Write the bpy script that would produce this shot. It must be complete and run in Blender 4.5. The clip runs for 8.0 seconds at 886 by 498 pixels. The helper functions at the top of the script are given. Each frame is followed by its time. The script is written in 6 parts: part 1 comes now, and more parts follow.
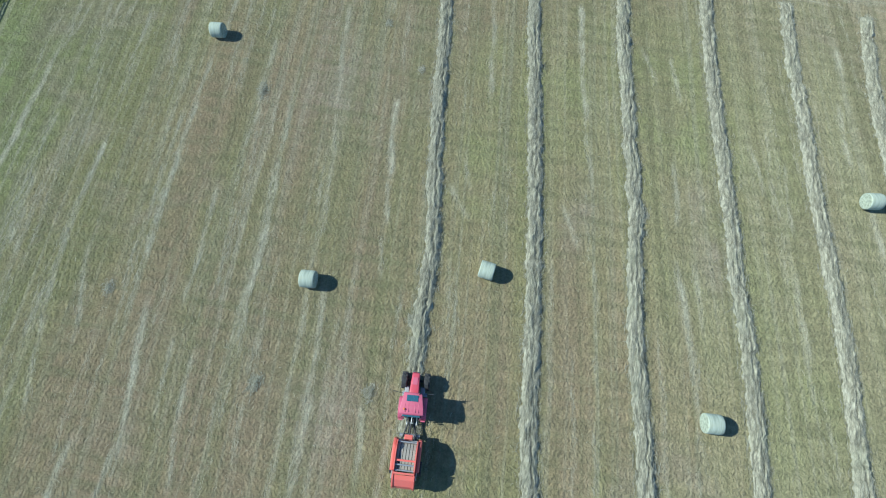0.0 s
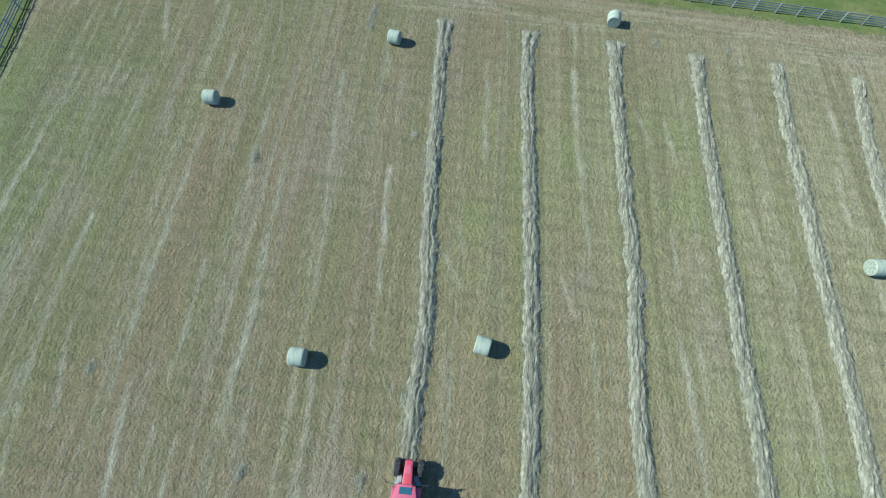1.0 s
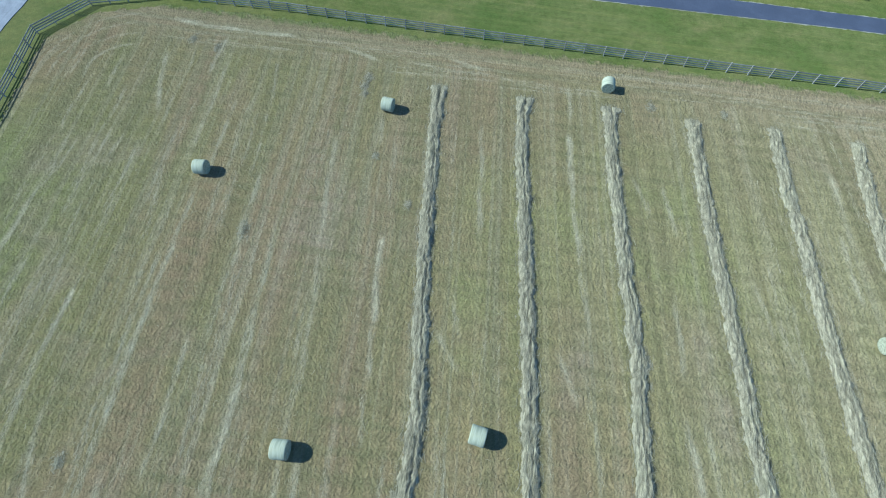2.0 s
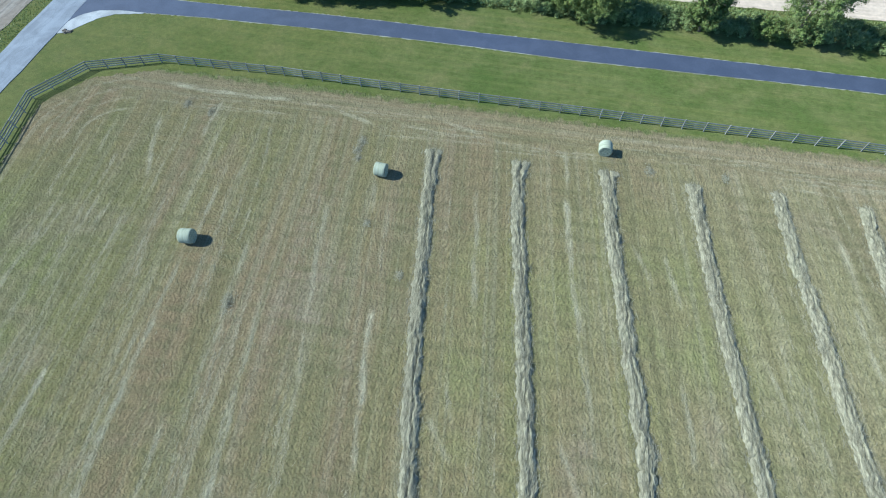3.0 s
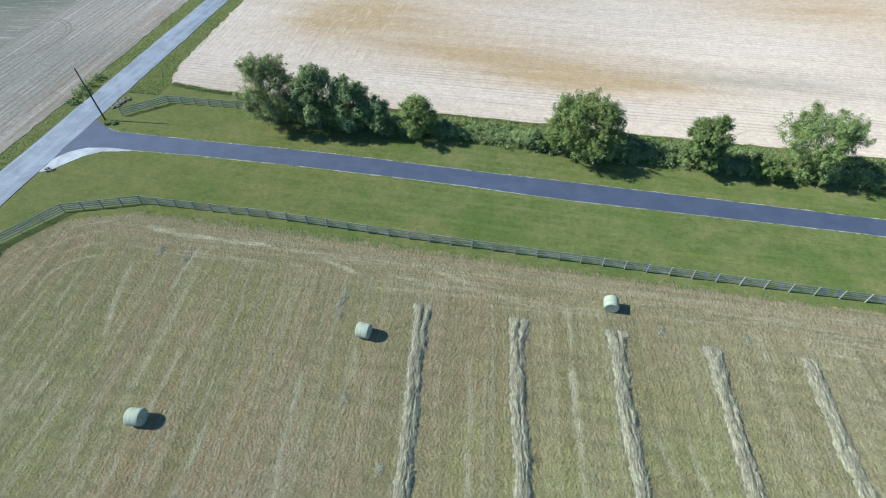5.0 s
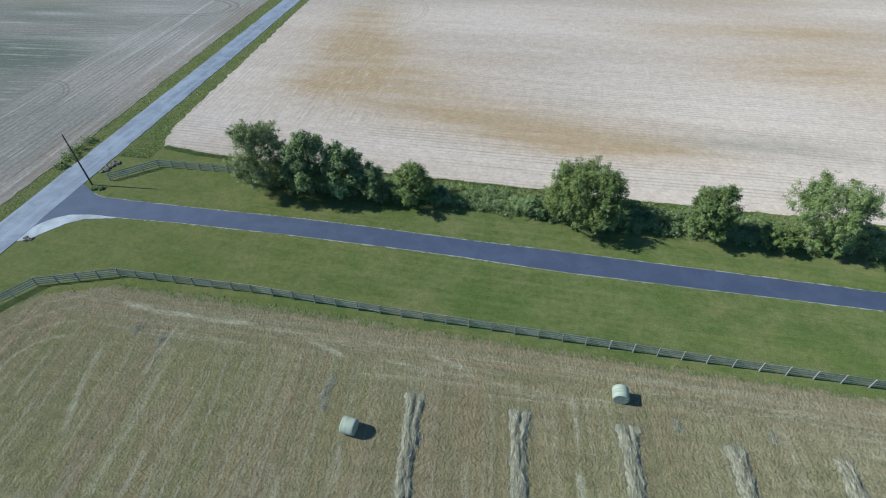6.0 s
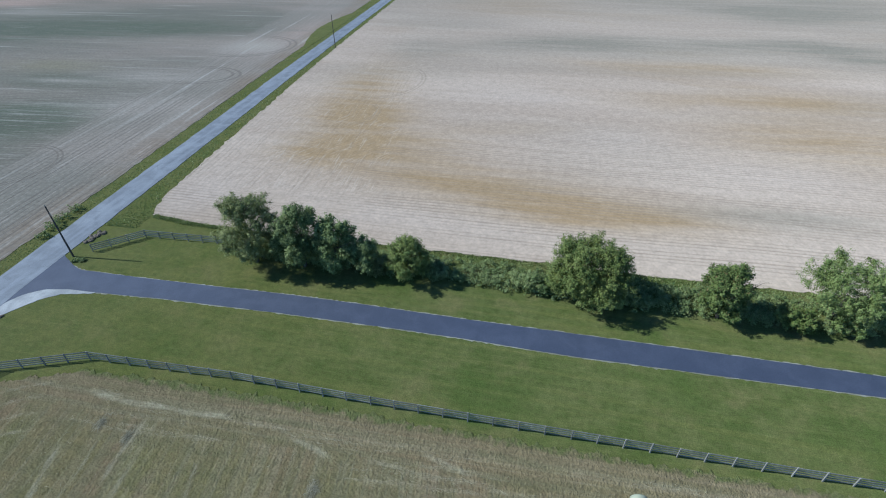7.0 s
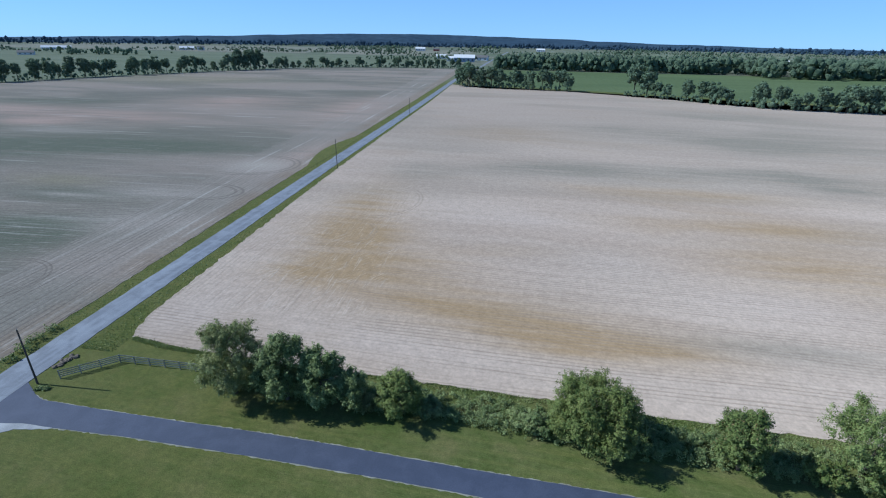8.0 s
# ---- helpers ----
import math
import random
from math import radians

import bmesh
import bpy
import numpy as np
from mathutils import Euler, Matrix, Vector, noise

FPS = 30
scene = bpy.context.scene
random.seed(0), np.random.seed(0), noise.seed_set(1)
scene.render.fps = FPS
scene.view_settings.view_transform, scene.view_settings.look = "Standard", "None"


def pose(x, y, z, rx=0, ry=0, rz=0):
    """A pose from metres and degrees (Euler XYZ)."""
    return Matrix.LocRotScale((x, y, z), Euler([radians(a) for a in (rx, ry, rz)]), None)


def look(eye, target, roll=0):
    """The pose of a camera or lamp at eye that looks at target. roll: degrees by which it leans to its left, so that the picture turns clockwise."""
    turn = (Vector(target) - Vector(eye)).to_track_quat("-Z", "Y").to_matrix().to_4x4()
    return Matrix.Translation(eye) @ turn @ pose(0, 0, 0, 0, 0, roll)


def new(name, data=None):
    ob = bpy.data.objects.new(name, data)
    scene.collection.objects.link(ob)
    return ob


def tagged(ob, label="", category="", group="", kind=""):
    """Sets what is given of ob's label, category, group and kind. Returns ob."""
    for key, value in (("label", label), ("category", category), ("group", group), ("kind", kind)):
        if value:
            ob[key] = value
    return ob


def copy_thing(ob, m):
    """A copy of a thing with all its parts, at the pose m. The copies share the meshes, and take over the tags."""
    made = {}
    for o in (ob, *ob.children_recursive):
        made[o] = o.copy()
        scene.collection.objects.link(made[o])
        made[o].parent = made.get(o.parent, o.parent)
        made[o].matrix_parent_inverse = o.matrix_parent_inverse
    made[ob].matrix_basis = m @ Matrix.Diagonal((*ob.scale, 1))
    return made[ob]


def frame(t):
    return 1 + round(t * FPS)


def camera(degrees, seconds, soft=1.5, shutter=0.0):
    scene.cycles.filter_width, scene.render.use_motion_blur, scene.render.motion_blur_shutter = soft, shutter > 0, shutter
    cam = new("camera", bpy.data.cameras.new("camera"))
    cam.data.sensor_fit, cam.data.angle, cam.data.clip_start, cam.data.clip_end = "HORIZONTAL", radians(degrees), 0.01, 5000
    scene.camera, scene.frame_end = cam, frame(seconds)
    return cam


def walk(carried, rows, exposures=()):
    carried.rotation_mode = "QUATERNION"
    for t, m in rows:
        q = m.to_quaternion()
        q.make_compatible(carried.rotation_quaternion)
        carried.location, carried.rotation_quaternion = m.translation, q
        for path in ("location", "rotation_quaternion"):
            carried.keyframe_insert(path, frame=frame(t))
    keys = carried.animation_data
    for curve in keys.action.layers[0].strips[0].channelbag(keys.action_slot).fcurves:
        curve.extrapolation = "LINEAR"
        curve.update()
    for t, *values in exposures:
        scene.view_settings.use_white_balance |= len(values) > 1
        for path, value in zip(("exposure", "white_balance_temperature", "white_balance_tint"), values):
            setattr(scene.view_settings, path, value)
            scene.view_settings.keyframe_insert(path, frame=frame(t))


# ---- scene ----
cam = camera(85.0, 8.0, soft=1.1)
PATH = [
    (0.0, (0.00, -0.00, 40.30), (-1.180, 6.961, 21.587), 0.70),
    (0.5, (-0.04, 1.75, 40.41), (-1.307, 9.283, 21.930), 0.49),
    (1.0, (-0.18, 3.93, 40.65), (-1.542, 11.992, 22.397), 0.18),
    (1.5, (-0.34, 6.09, 40.80), (-1.783, 14.765, 22.841), 0.14),
    (3.0, (0.19, 12.19, 40.77), (-1.782, 22.758, 23.905), -1.10),
    (3.5, (0.03, 14.37, 40.73), (-2.036, 25.570, 24.282), -1.10),
    (4.0, (-0.10, 16.75, 40.86), (-2.265, 28.537, 24.847), -1.09),
    (4.5, (-0.28, 19.14, 41.13), (-2.550, 31.672, 25.714), -1.01),
    (6.0, (-0.65, 26.76, 41.65), (-3.240, 41.308, 28.168), -0.89),
    (6.5, (-0.88, 29.03, 41.80), (-3.515, 44.059, 28.860), -0.78),
    (7.0, (-1.32, 31.14, 41.81), (-4.017, 47.095, 30.057), -0.45),
    (7.5, (-1.70, 33.09, 42.02), (-4.518, 50.233, 32.101), -0.25),
    (8.0, (-1.97, 34.58, 43.20), (-4.802, 52.729, 35.277), 0.89),
]
EXPOSURES = [(0.0, 0.55, 5450, -4), (1.7, 0.55, 5450, -5), (3.0, 0.58, 5550, -4), (4.7, 0.62, 5850, -2), (6.0, 0.16, 5650, -1), (7.0, 0.0, 5600, 1), (8.0, -0.12, 5450, 4)]
walk(cam, [(t, look(eye, target, roll)) for t, eye, target, roll in PATH], EXPOSURES)

# ---- light ----
SUN_EL, SUN_AZ = radians(39.0), radians(182.5)      # the sun stands in the west, over the road
world = bpy.data.worlds.new("sky")
scene.world = world
world.use_nodes = True
wn = world.node_tree
sky = wn.nodes.new("ShaderNodeTexSky")
sky.sky_type, sky.sun_disc = "NISHITA", False
sky.sun_elevation, sky.sun_rotation = SUN_EL, radians(90) - SUN_AZ
sky.altitude, sky.air_density, sky.dust_density, sky.ozone_density = 1200, 0.6, 0.0, 3.0
wn.nodes["Background"].inputs["Strength"].default_value = 0.122
tint = wn.nodes.new("ShaderNodeMix")
tint.data_type, tint.blend_type = "RGBA", "MULTIPLY"
tint.inputs["Factor"].default_value, tint.inputs[7].default_value = 1.0, (0.76, 0.95, 1.12, 1.0)
wn.links.new(sky.outputs[0], tint.inputs[6])
haze = wn.nodes.new("ShaderNodeMix")
haze.data_type = "RGBA"
haze.inputs[7].default_value = (3.0, 5.0, 8.1, 1.0)
up = wn.nodes.new("ShaderNodeSeparateXYZ")
wn.links.new(wn.nodes.new("ShaderNodeTexCoord").outputs["Generated"], up.inputs[0])
thin = wn.nodes.new("ShaderNodeMapRange")                # the haze thins out with height
thin.inputs["From Max"].default_value, thin.inputs["To Min"].default_value, thin.inputs["To Max"].default_value = 0.45, 0.72, 0.06
wn.links.new(up.outputs[2], thin.inputs["Value"])
wn.links.new(thin.outputs[0], haze.inputs["Factor"])
wn.links.new(tint.outputs[2], haze.inputs[6])
wn.links.new(haze.outputs[2], wn.nodes["Background"].inputs["Color"])
sun = new("sun", bpy.data.lights.new("sun", "SUN"))
sun.data.energy, sun.data.angle, sun.data.color = 4.95, radians(0.55), (1.0, 0.955, 0.88)
sun_from = Vector((math.cos(SUN_EL) * math.cos(SUN_AZ), math.cos(SUN_EL) * math.sin(SUN_AZ), math.sin(SUN_EL)))
sun.matrix_world = look(sun_from * 300, (0, 0, 0))

# ---- materials ----
class Nodes:
    """A small hand for wiring a node material."""

    def __init__(self, name):
        self.mat = bpy.data.materials.new(name)
        self.mat.use_nodes = True
        self.nt = self.mat.node_tree
        self.bsdf = self.nt.nodes["Principled BSDF"]

    def put(self, socket, value):
        if isinstance(value, bpy.types.NodeSocket):
            self.nt.links.new(value, socket)
        else:
            socket.default_value = value

    def node(self, kind, ins=None, **props):
        n = self.nt.nodes.new(kind)
        if "data_type" in props:
            n.data_type = props["data_type"]
        if "blend_type" in props:
            n.blend_type = props["blend_type"]
        if "operation" in props:
            n.operation, n.use_clamp = props["operation"], props["use_clamp"]
        if "interpolation_type" in props:
            n.interpolation_type = props["interpolation_type"]
        if "feature" in props:
            n.feature = props["feature"]
        for k, v in (ins or {}).items():
            self.put(n.inputs[k], v)
        return n

    def math(self, op, a, b=0.0, c=0.0, clamp=False):
        n = self.node("ShaderNodeMath", {0: a, 1: b, 2: c}, operation=op, use_clamp=clamp)
        return n.outputs[0]

    def place(self):
        n = self.node("ShaderNodeNewGeometry")
        return n.outputs["Position"]

    def axes(self, vector):
        n = self.node("ShaderNodeSeparateXYZ", {0: vector})
        return n.outputs[0], n.outputs[1], n.outputs[2]

    def vec(self, x, y, z=0.0):
        return self.node("ShaderNodeCombineXYZ", {0: x, 1: y, 2: z}).outputs[0]

    def noise(self, vector, scale=1.0, detail=2.0, rough=0.5, warp=0.0):
        n = self.node("ShaderNodeTexNoise", {"Vector": vector, "Scale": scale, "Detail": detail, "Roughness": rough, "Distortion": warp})
        return n.outputs["Fac"]

    def ramp(self, fac, lo, hi, a=0.0, b=1.0):
        n = self.node("ShaderNodeMapRange", {"Value": fac, "From Min": lo, "From Max": hi, "To Min": a, "To Max": b}, interpolation_type="SMOOTHSTEP")
        return n.outputs["Result"]

    def mix(self, fac, a, b, blend="MIX"):
        n = self.node("ShaderNodeMix", data_type="RGBA", blend_type=blend)
        self.put(n.inputs["Factor"], fac)
        for i, v in ((6, a), (7, b)):
            self.put(n.inputs[i], (*v, 1.0) if isinstance(v, tuple) else v)
        return n.outputs[2]

    def scale(self, color, k):
        """The colour times a grey factor."""
        g = self.node("ShaderNodeCombineColor", {0: k, 1: k, 2: k}).outputs[0]
        return self.mix(1.0, color, g, "MULTIPLY")

    def done(self, color, rough=0.9, bump=None, strength=0.5, depth=0.05, metal=0.0, spec=0.3):
        self.put(self.bsdf.inputs["Base Color"], (*color, 1.0) if isinstance(color, tuple) else color)
        self.put(self.bsdf.inputs["Roughness"], rough)
        self.bsdf.inputs["Metallic"].default_value = metal
        self.bsdf.inputs["Diffuse Roughness"].default_value = 0.25 if spec < 0.15 else 0.0
        self.bsdf.inputs["Specular IOR Level"].default_value = spec
        if bump is not None:
            b = self.node("ShaderNodeBump", {"Height": bump, "Strength": strength, "Distance": depth})
            self.nt.links.new(b.outputs[0], self.bsdf.inputs["Normal"])
        return self.mat


def plain(name, color, rough=0.5, metal=0.0, wear=0.15, size=6.0, spec=0.4):
    """Paint, plastic, rubber or metal with dust and wear at two scales, on the thing's own coordinates."""
    m = Nodes(name)
    p = m.node("ShaderNodeTexCoord").outputs["Object"]
    a = m.noise(p, size, 4, 0.6)
    b = m.noise(p, size * 0.2, 2)
    dirt = m.math("ADD", m.ramp(a, 0.35, 0.75, 0, 0.6), m.ramp(b, 0.35, 0.7, 0, 0.4))
    dust = tuple(0.6 * c + 0.4 * d for c, d in zip(color, (0.30, 0.26, 0.20)))
    col = m.mix(m.math("MULTIPLY", dirt, wear * 2), color, dust)
    return m.done(col, m.ramp(a, 0.3, 0.8, rough, min(1, rough + 0.25)), a, 0.15, 0.01, metal, spec)


def field_rows(m, slope):
    """Place, and the coordinate across the swaths."""
    p = m.place()
    x, y, z = m.axes(p)
    wob = m.noise(m.vec(m.math("MULTIPLY", x, 0.05), m.math("MULTIPLY", y, 0.03)), 1.0, 2)
    u = m.math("ADD", m.math("MULTIPLY_ADD", y, slope, x), m.math("MULTIPLY", wob, 1.3))
    return p, x, y, u


def hay_stubble():
    m = Nodes("hay_stubble")
    p, x, y, u = field_rows(m, 0.085)
    break_up = m.noise(p, 0.22, 3)
    # swaths run with the windrows; the outer rounds follow the fence and turn with it
    west = m.math("MULTIPLY_ADD", y, 0.172, m.math("ADD", x, 56.4))
    north = m.math("MULTIPLY_ADD", x, -0.0256, m.math("SUBTRACT", 58.3, y))
    rim = m.node("ShaderNodeMath", {0: west, 1: north, 2: 9.0}, operation="SMOOTH_MIN", use_clamp=False).outputs[0]
    v = m.math("ADD", rim, m.math("MULTIPLY", m.noise(p, 0.06, 2), 0.8))
    ragged = m.math("MULTIPLY_ADD", break_up, 3.0, north)
    head = m.math("MAXIMUM", m.ramp(ragged, 6.6, 5.2), m.ramp(m.math("MULTIPLY_ADD", break_up, 5.0, west), 15.0, 11.0))
    along = m.math("MULTIPLY", m.math("SUBTRACT", x, y), 0.7)

    def streak(fa, fl, z, detail=2.0, rough=0.5):
        a = m.noise(m.vec(m.math("MULTIPLY", u, fa), m.math("MULTIPLY", y, fl), z), 1.0, detail, rough)
        b = m.noise(m.vec(m.math("MULTIPLY", v, fa), m.math("MULTIPLY", along, fl), z), 1.0, detail, rough)
        n = m.node("ShaderNodeMix", {0: head}, data_type="FLOAT")
        m.put(n.inputs[2], a), m.put(n.inputs[3], b)
        return n.outputs[0]

    band = streak(0.22, 0.008, 0.0)
    line = streak(1.3, 0.012, 7.0, 3, 0.6)
    swath = streak(1.9, 0.010, 13.0, 2, 0.5)
    fine = streak(5.0, 0.25, 3.0, 3, 0.6)
    wheel = streak(0.8, 0.006, 17.0)
    cross = m.noise(m.vec(m.math("MULTIPLY", u, 0.05), m.math("MULTIPLY", y, 1.3), 9.0), 1.0, 2)
    patch = m.noise(p, 0.05, 3)
    worn = m.noise(p, 0.10, 3, 0.5, 1.0)
    pebble = m.noise(p, 5.6, 3.0, 0.75, 0.2)
    clod = m.noise(p, 1.1, 3, 0.6)
    speck = m.noise(p, 8.0, 3, 0.75)
    rust = m.noise(p, 2.6, 4, 0.75)
    heap = m.noise(p, 2.9, 3, 0.6, 0.4)
    green = m.math("ADD", m.ramp(band, 0.38, 0.62), m.ramp(patch, 0.36, 0.66, -0.4, 0.5), clamp=True)
    damp = m.math("MULTIPLY_ADD", m.noise(p, 0.045, 3), 34.0, x)
    green = m.math("ADD", green, m.math("MULTIPLY", m.ramp(damp, -14.0, -30.0, 0.0, 0.6), m.ramp(y, 46.0, 30.0)), clamp=True)
    col = m.mix(green, (0.295, 0.222, 0.122), (0.246, 0.226, 0.096))
    col = m.mix(m.math("MULTIPLY", m.ramp(damp, -18.0, -34.0, 0.0, 0.85), m.ramp(y, 46.0, 30.0, 0.0, 1.0)), col, (0.236, 0.256, 0.096))
    # colour gradient across the field: paler and yellower eastward, darker westward
    dry = m.math("MULTIPLY_ADD", m.noise(p, 0.05, 3), 20.0, x)
    col = m.mix(m.ramp(dry, 12.0, 44.0, 0, 0.65), col, (0.345, 0.300, 0.172))
    col = m.scale(col, m.ramp(dry, 14.0, -34.0, 1.02, 0.93))
    col = m.mix(m.ramp(worn, 0.50, 0.74, 0, 0.6), col, (0.315, 0.248, 0.165))
    col = m.mix(m.ramp(m.math("MULTIPLY_ADD", break_up, 4.0, rim), 11.0, 3.0, 0, 0.75), col, (0.310, 0.238, 0.150))
    trodden = total(m, [blob(m, x, y, *s) for s in [(-13, 26, 15, 26), (5, 46, 26, 8), (7, 8, 3.5, 14), (-18, 0, 12, 12)]])
    col = m.mix(m.math("MULTIPLY", trodden, m.ramp(band, 0.35, 0.65, 0.75, 0.35), clamp=True), col, (0.252, 0.192, 0.112))
    lush = total(m, [blob(m, x, y, *s) for s in [(8, 36, 7, 14), (17, 34, 6, 14), (26, 30, 6, 12), (-1, 26, 4, 16), (28, 8, 6, 10)]])
    col = m.mix(m.math("MULTIPLY", lush, m.ramp(break_up, 0.30, 0.65, 0.75, 0.35), clamp=True), col, (0.262, 0.262, 0.108))
    bare = total(m, [blob(m, x, y, *s) for s in [(21.5, 18.5, 2.0, 3.2), (20.0, 23.0, 1.3, 2.4), (-9.0, -1.0, 3.0, 4.0), (-16.0, 30.0, 3.5, 6.0), (9.5, 20.0, 1.5, 4.0)]])
    col = m.mix(m.math("MULTIPLY", bare, m.ramp(break_up, 0.3, 0.6, 0.15, 0.6), clamp=True), col, (0.34, 0.265, 0.195))
    col = m.mix(m.ramp(wheel, 0.50, 0.62, 0, 0.55), col, (0.205, 0.185, 0.095))
    col = m.mix(m.ramp(line, 0.46, 0.30, 0, 0.40), col, (0.175, 0.155, 0.08))
    col = m.mix(m.ramp(line, 0.48, 0.68, 0, 0.34), col, (0.40, 0.36, 0.24))
    pale = m.math("MULTIPLY", m.ramp(swath, 0.58, 0.68), m.ramp(break_up, 0.30, 0.62, 0.25, 1.0))
    col = m.mix(m.math("MULTIPLY", pale, 0.22), col, (0.45, 0.41, 0.265))
    col = m.mix(m.ramp(fine, 0.56, 0.76, 0, 0.30), col, (0.41, 0.365, 0.23))
    col = m.mix(m.ramp(fine, 0.44, 0.26, 0, 0.30), col, (0.16, 0.145, 0.075))
    col = m.mix(m.ramp(cross, 0.48, 0.62, 0, 0.30), col, (0.205, 0.188, 0.10))
    sway = m.noise(m.vec(m.math("MULTIPLY", u, 0.08), m.math("MULTIPLY", y, 0.10), 19.0), 1.0, 3, 0.6)
    raked = m.ramp(m.math("SINE", m.math("MULTIPLY_ADD", sway, 9.0, m.math("MULTIPLY", y, 3.3))), -0.1, 0.9)
    raked = m.math("MULTIPLY", raked, m.ramp(m.noise(m.vec(m.math("MULTIPLY", u, 0.25), m.math("MULTIPLY", y, 0.06), 29.0), 1.0, 2), 0.42, 0.62, 0.0, 0.36))
    col = m.mix(raked, col, (0.178, 0.170, 0.082))
    col = m.mix(m.ramp(m.math("MULTIPLY_ADD", m.noise(p, 0.9, 3, 0.6), 2.6, rim), 2.0, 1.2, 0, 0.8), col, (0.128, 0.165, 0.050))
    straw = m.node("ShaderNodeAttribute")
    straw.attribute_name = "straw_cover"
    thread = streak(6.5, 0.5, 23.0, 3, 0.65)
    col = m.mix(m.math("MULTIPLY", straw.outputs["Fac"], m.ramp(thread, 0.30, 0.62, 0.55, 1.45), clamp=True), col, (0.50, 0.45, 0.31))
    col = m.scale(col, m.ramp(clod, 0.28, 0.72, 0.88, 1.12))
    col = m.scale(col, m.ramp(pebble, 0.34, 0.66, 0.84, 1.12))
    col = m.mix(m.math("MULTIPLY", m.ramp(rust, 0.52, 0.68, 0, 0.30), m.math("MULTIPLY", m.ramp(damp, -16.0, -32.0, 1.0, 0.1), m.ramp(x, 0.0, 10.0, 1.0, 0.45))), col, (0.285, 0.195, 0.118))
    col = m.mix(m.ramp(speck, 0.58, 0.74, 0, 0.22), col, (0.40, 0.34, 0.21))
    col = m.mix(m.ramp(speck, 0.42, 0.28, 0, 0.30), col, (0.12, 0.115, 0.05))
    return m.done(col, 0.95, m.math("ADD", m.math("MULTIPLY", heap, 1.15), m.math("ADD", m.math("MULTIPLY", speck, 0.25), pebble)), 1.0, 0.24, spec=0.1)


def lawn():
    m = Nodes("mown_lawn")
    p = m.place()
    x, y, z = m.axes(p)
    across = m.math("MULTIPLY_ADD", x, 0.045, y)
    stripe = m.noise(m.vec(m.math("MULTIPLY", x, 0.02), m.math("MULTIPLY", across, 1.3)), 1.0, 3)
    patch = m.noise(p, 0.13, 5, 0.6)
    far = m.noise(p, 0.006, 4, 0.6)
    stroke = m.noise(m.vec(m.math("MULTIPLY", x, 0.35), m.math("MULTIPLY", across, 3.6), 5.0), 1.0, 3, 0.65)
    grain = m.noise(p, 1.6, 5, 0.7, 0.3)
    speck = m.noise(p, 8.0, 3, 0.7)
    blotch = m.noise(p, 0.45, 4, 0.65)
    col = m.mix(m.ramp(m.math("MULTIPLY_ADD", blotch, 0.5, m.math("MULTIPLY", patch, 0.5)), 0.38, 0.62), (0.096, 0.126, 0.034), (0.146, 0.162, 0.056))
    col = m.mix(m.ramp(stripe, 0.44, 0.66, 0, 0.45), col, (0.178, 0.183, 0.058))
    col = m.mix(m.ramp(stroke, 0.52, 0.74, 0, 0.42), col, (0.225, 0.225, 0.095))
    col = m.mix(m.ramp(stroke, 0.46, 0.28, 0, 0.35), col, (0.075, 0.115, 0.028))
    col = m.mix(m.ramp(far, 0.45, 0.60, 0, 0.25), col, (0.17, 0.17, 0.07))
    col = m.mix(m.ramp(m.noise(p, 0.16, 5, 0.65), 0.50, 0.68, 0, 0.60), col, (0.195, 0.180, 0.075))
    col = m.mix(m.ramp(m.noise(p, 0.09, 4, 0.6), 0.50, 0.34, 0, 0.55), col, (0.082, 0.124, 0.028))
    col = m.mix(m.math("MULTIPLY", m.ramp(x, 0.0, -45.0, 0, 0.5), m.ramp(blotch, 0.35, 0.65, 0.4, 1.0)), col, (0.168, 0.168, 0.046))
    col = m.scale(col, 0.95)
    # with distance, past y = 520, the grass colour is drawn duller and greyer
    far_ground = m.mix(m.ramp(far, 0.40, 0.60), (0.135, 0.165, 0.105), (0.200, 0.205, 0.150))
    col = m.mix(m.ramp(y, 520.0, 760.0), col, far_ground)
    col = m.scale(col, m.ramp(grain, 0.25, 0.75, 0.82, 1.16))
    col = m.scale(col, m.ramp(speck, 0.3, 0.7, 0.72, 1.26))
    return m.done(col, 0.95, m.math("ADD", m.math("MULTIPLY", grain, 0.9), speck), 0.8, 0.07, spec=0.12)


def blob(m, x, y, cx, cy, rx, ry):
    """A soft patch of soil of its own shape: 1 in its middle, 0 outside."""
    dx = m.math("DIVIDE", m.math("SUBTRACT", x, cx), rx)
    dy = m.math("DIVIDE", m.math("SUBTRACT", y, cy), ry)
    d = m.math("ADD", m.math("MULTIPLY", dx, dx), m.math("MULTIPLY", dy, dy))
    return m.math("POWER", 2.718, m.math("MULTIPLY", d, -1.0))


def drilled(m, across, along, pitch, z):
    """Fine drill rows: a dark furrow fac and a broken pale ridge fac."""
    waver = m.noise(m.vec(m.math("MULTIPLY", across, 0.5), m.math("MULTIPLY", along, 0.04), z), 1.0, 3, 0.6)
    wave = m.math("SINE", m.math("MULTIPLY_ADD", waver, 5.0, m.math("MULTIPLY", across, pitch)))
    some = m.noise(m.vec(m.math("MULTIPLY", across, 0.35), m.math("MULTIPLY", along, 0.02), z + 3), 1.0, 3, 0.6)
    dark = m.math("MULTIPLY", m.ramp(wave, 0.0, 0.9), m.ramp(some, 0.36, 0.62))
    pale = m.ramp(m.noise(m.vec(m.math("MULTIPLY", across, 2.2), m.math("MULTIPLY", along, 0.11), z + 5), 1.0, 3, 0.65), 0.54, 0.68)
    return dark, pale


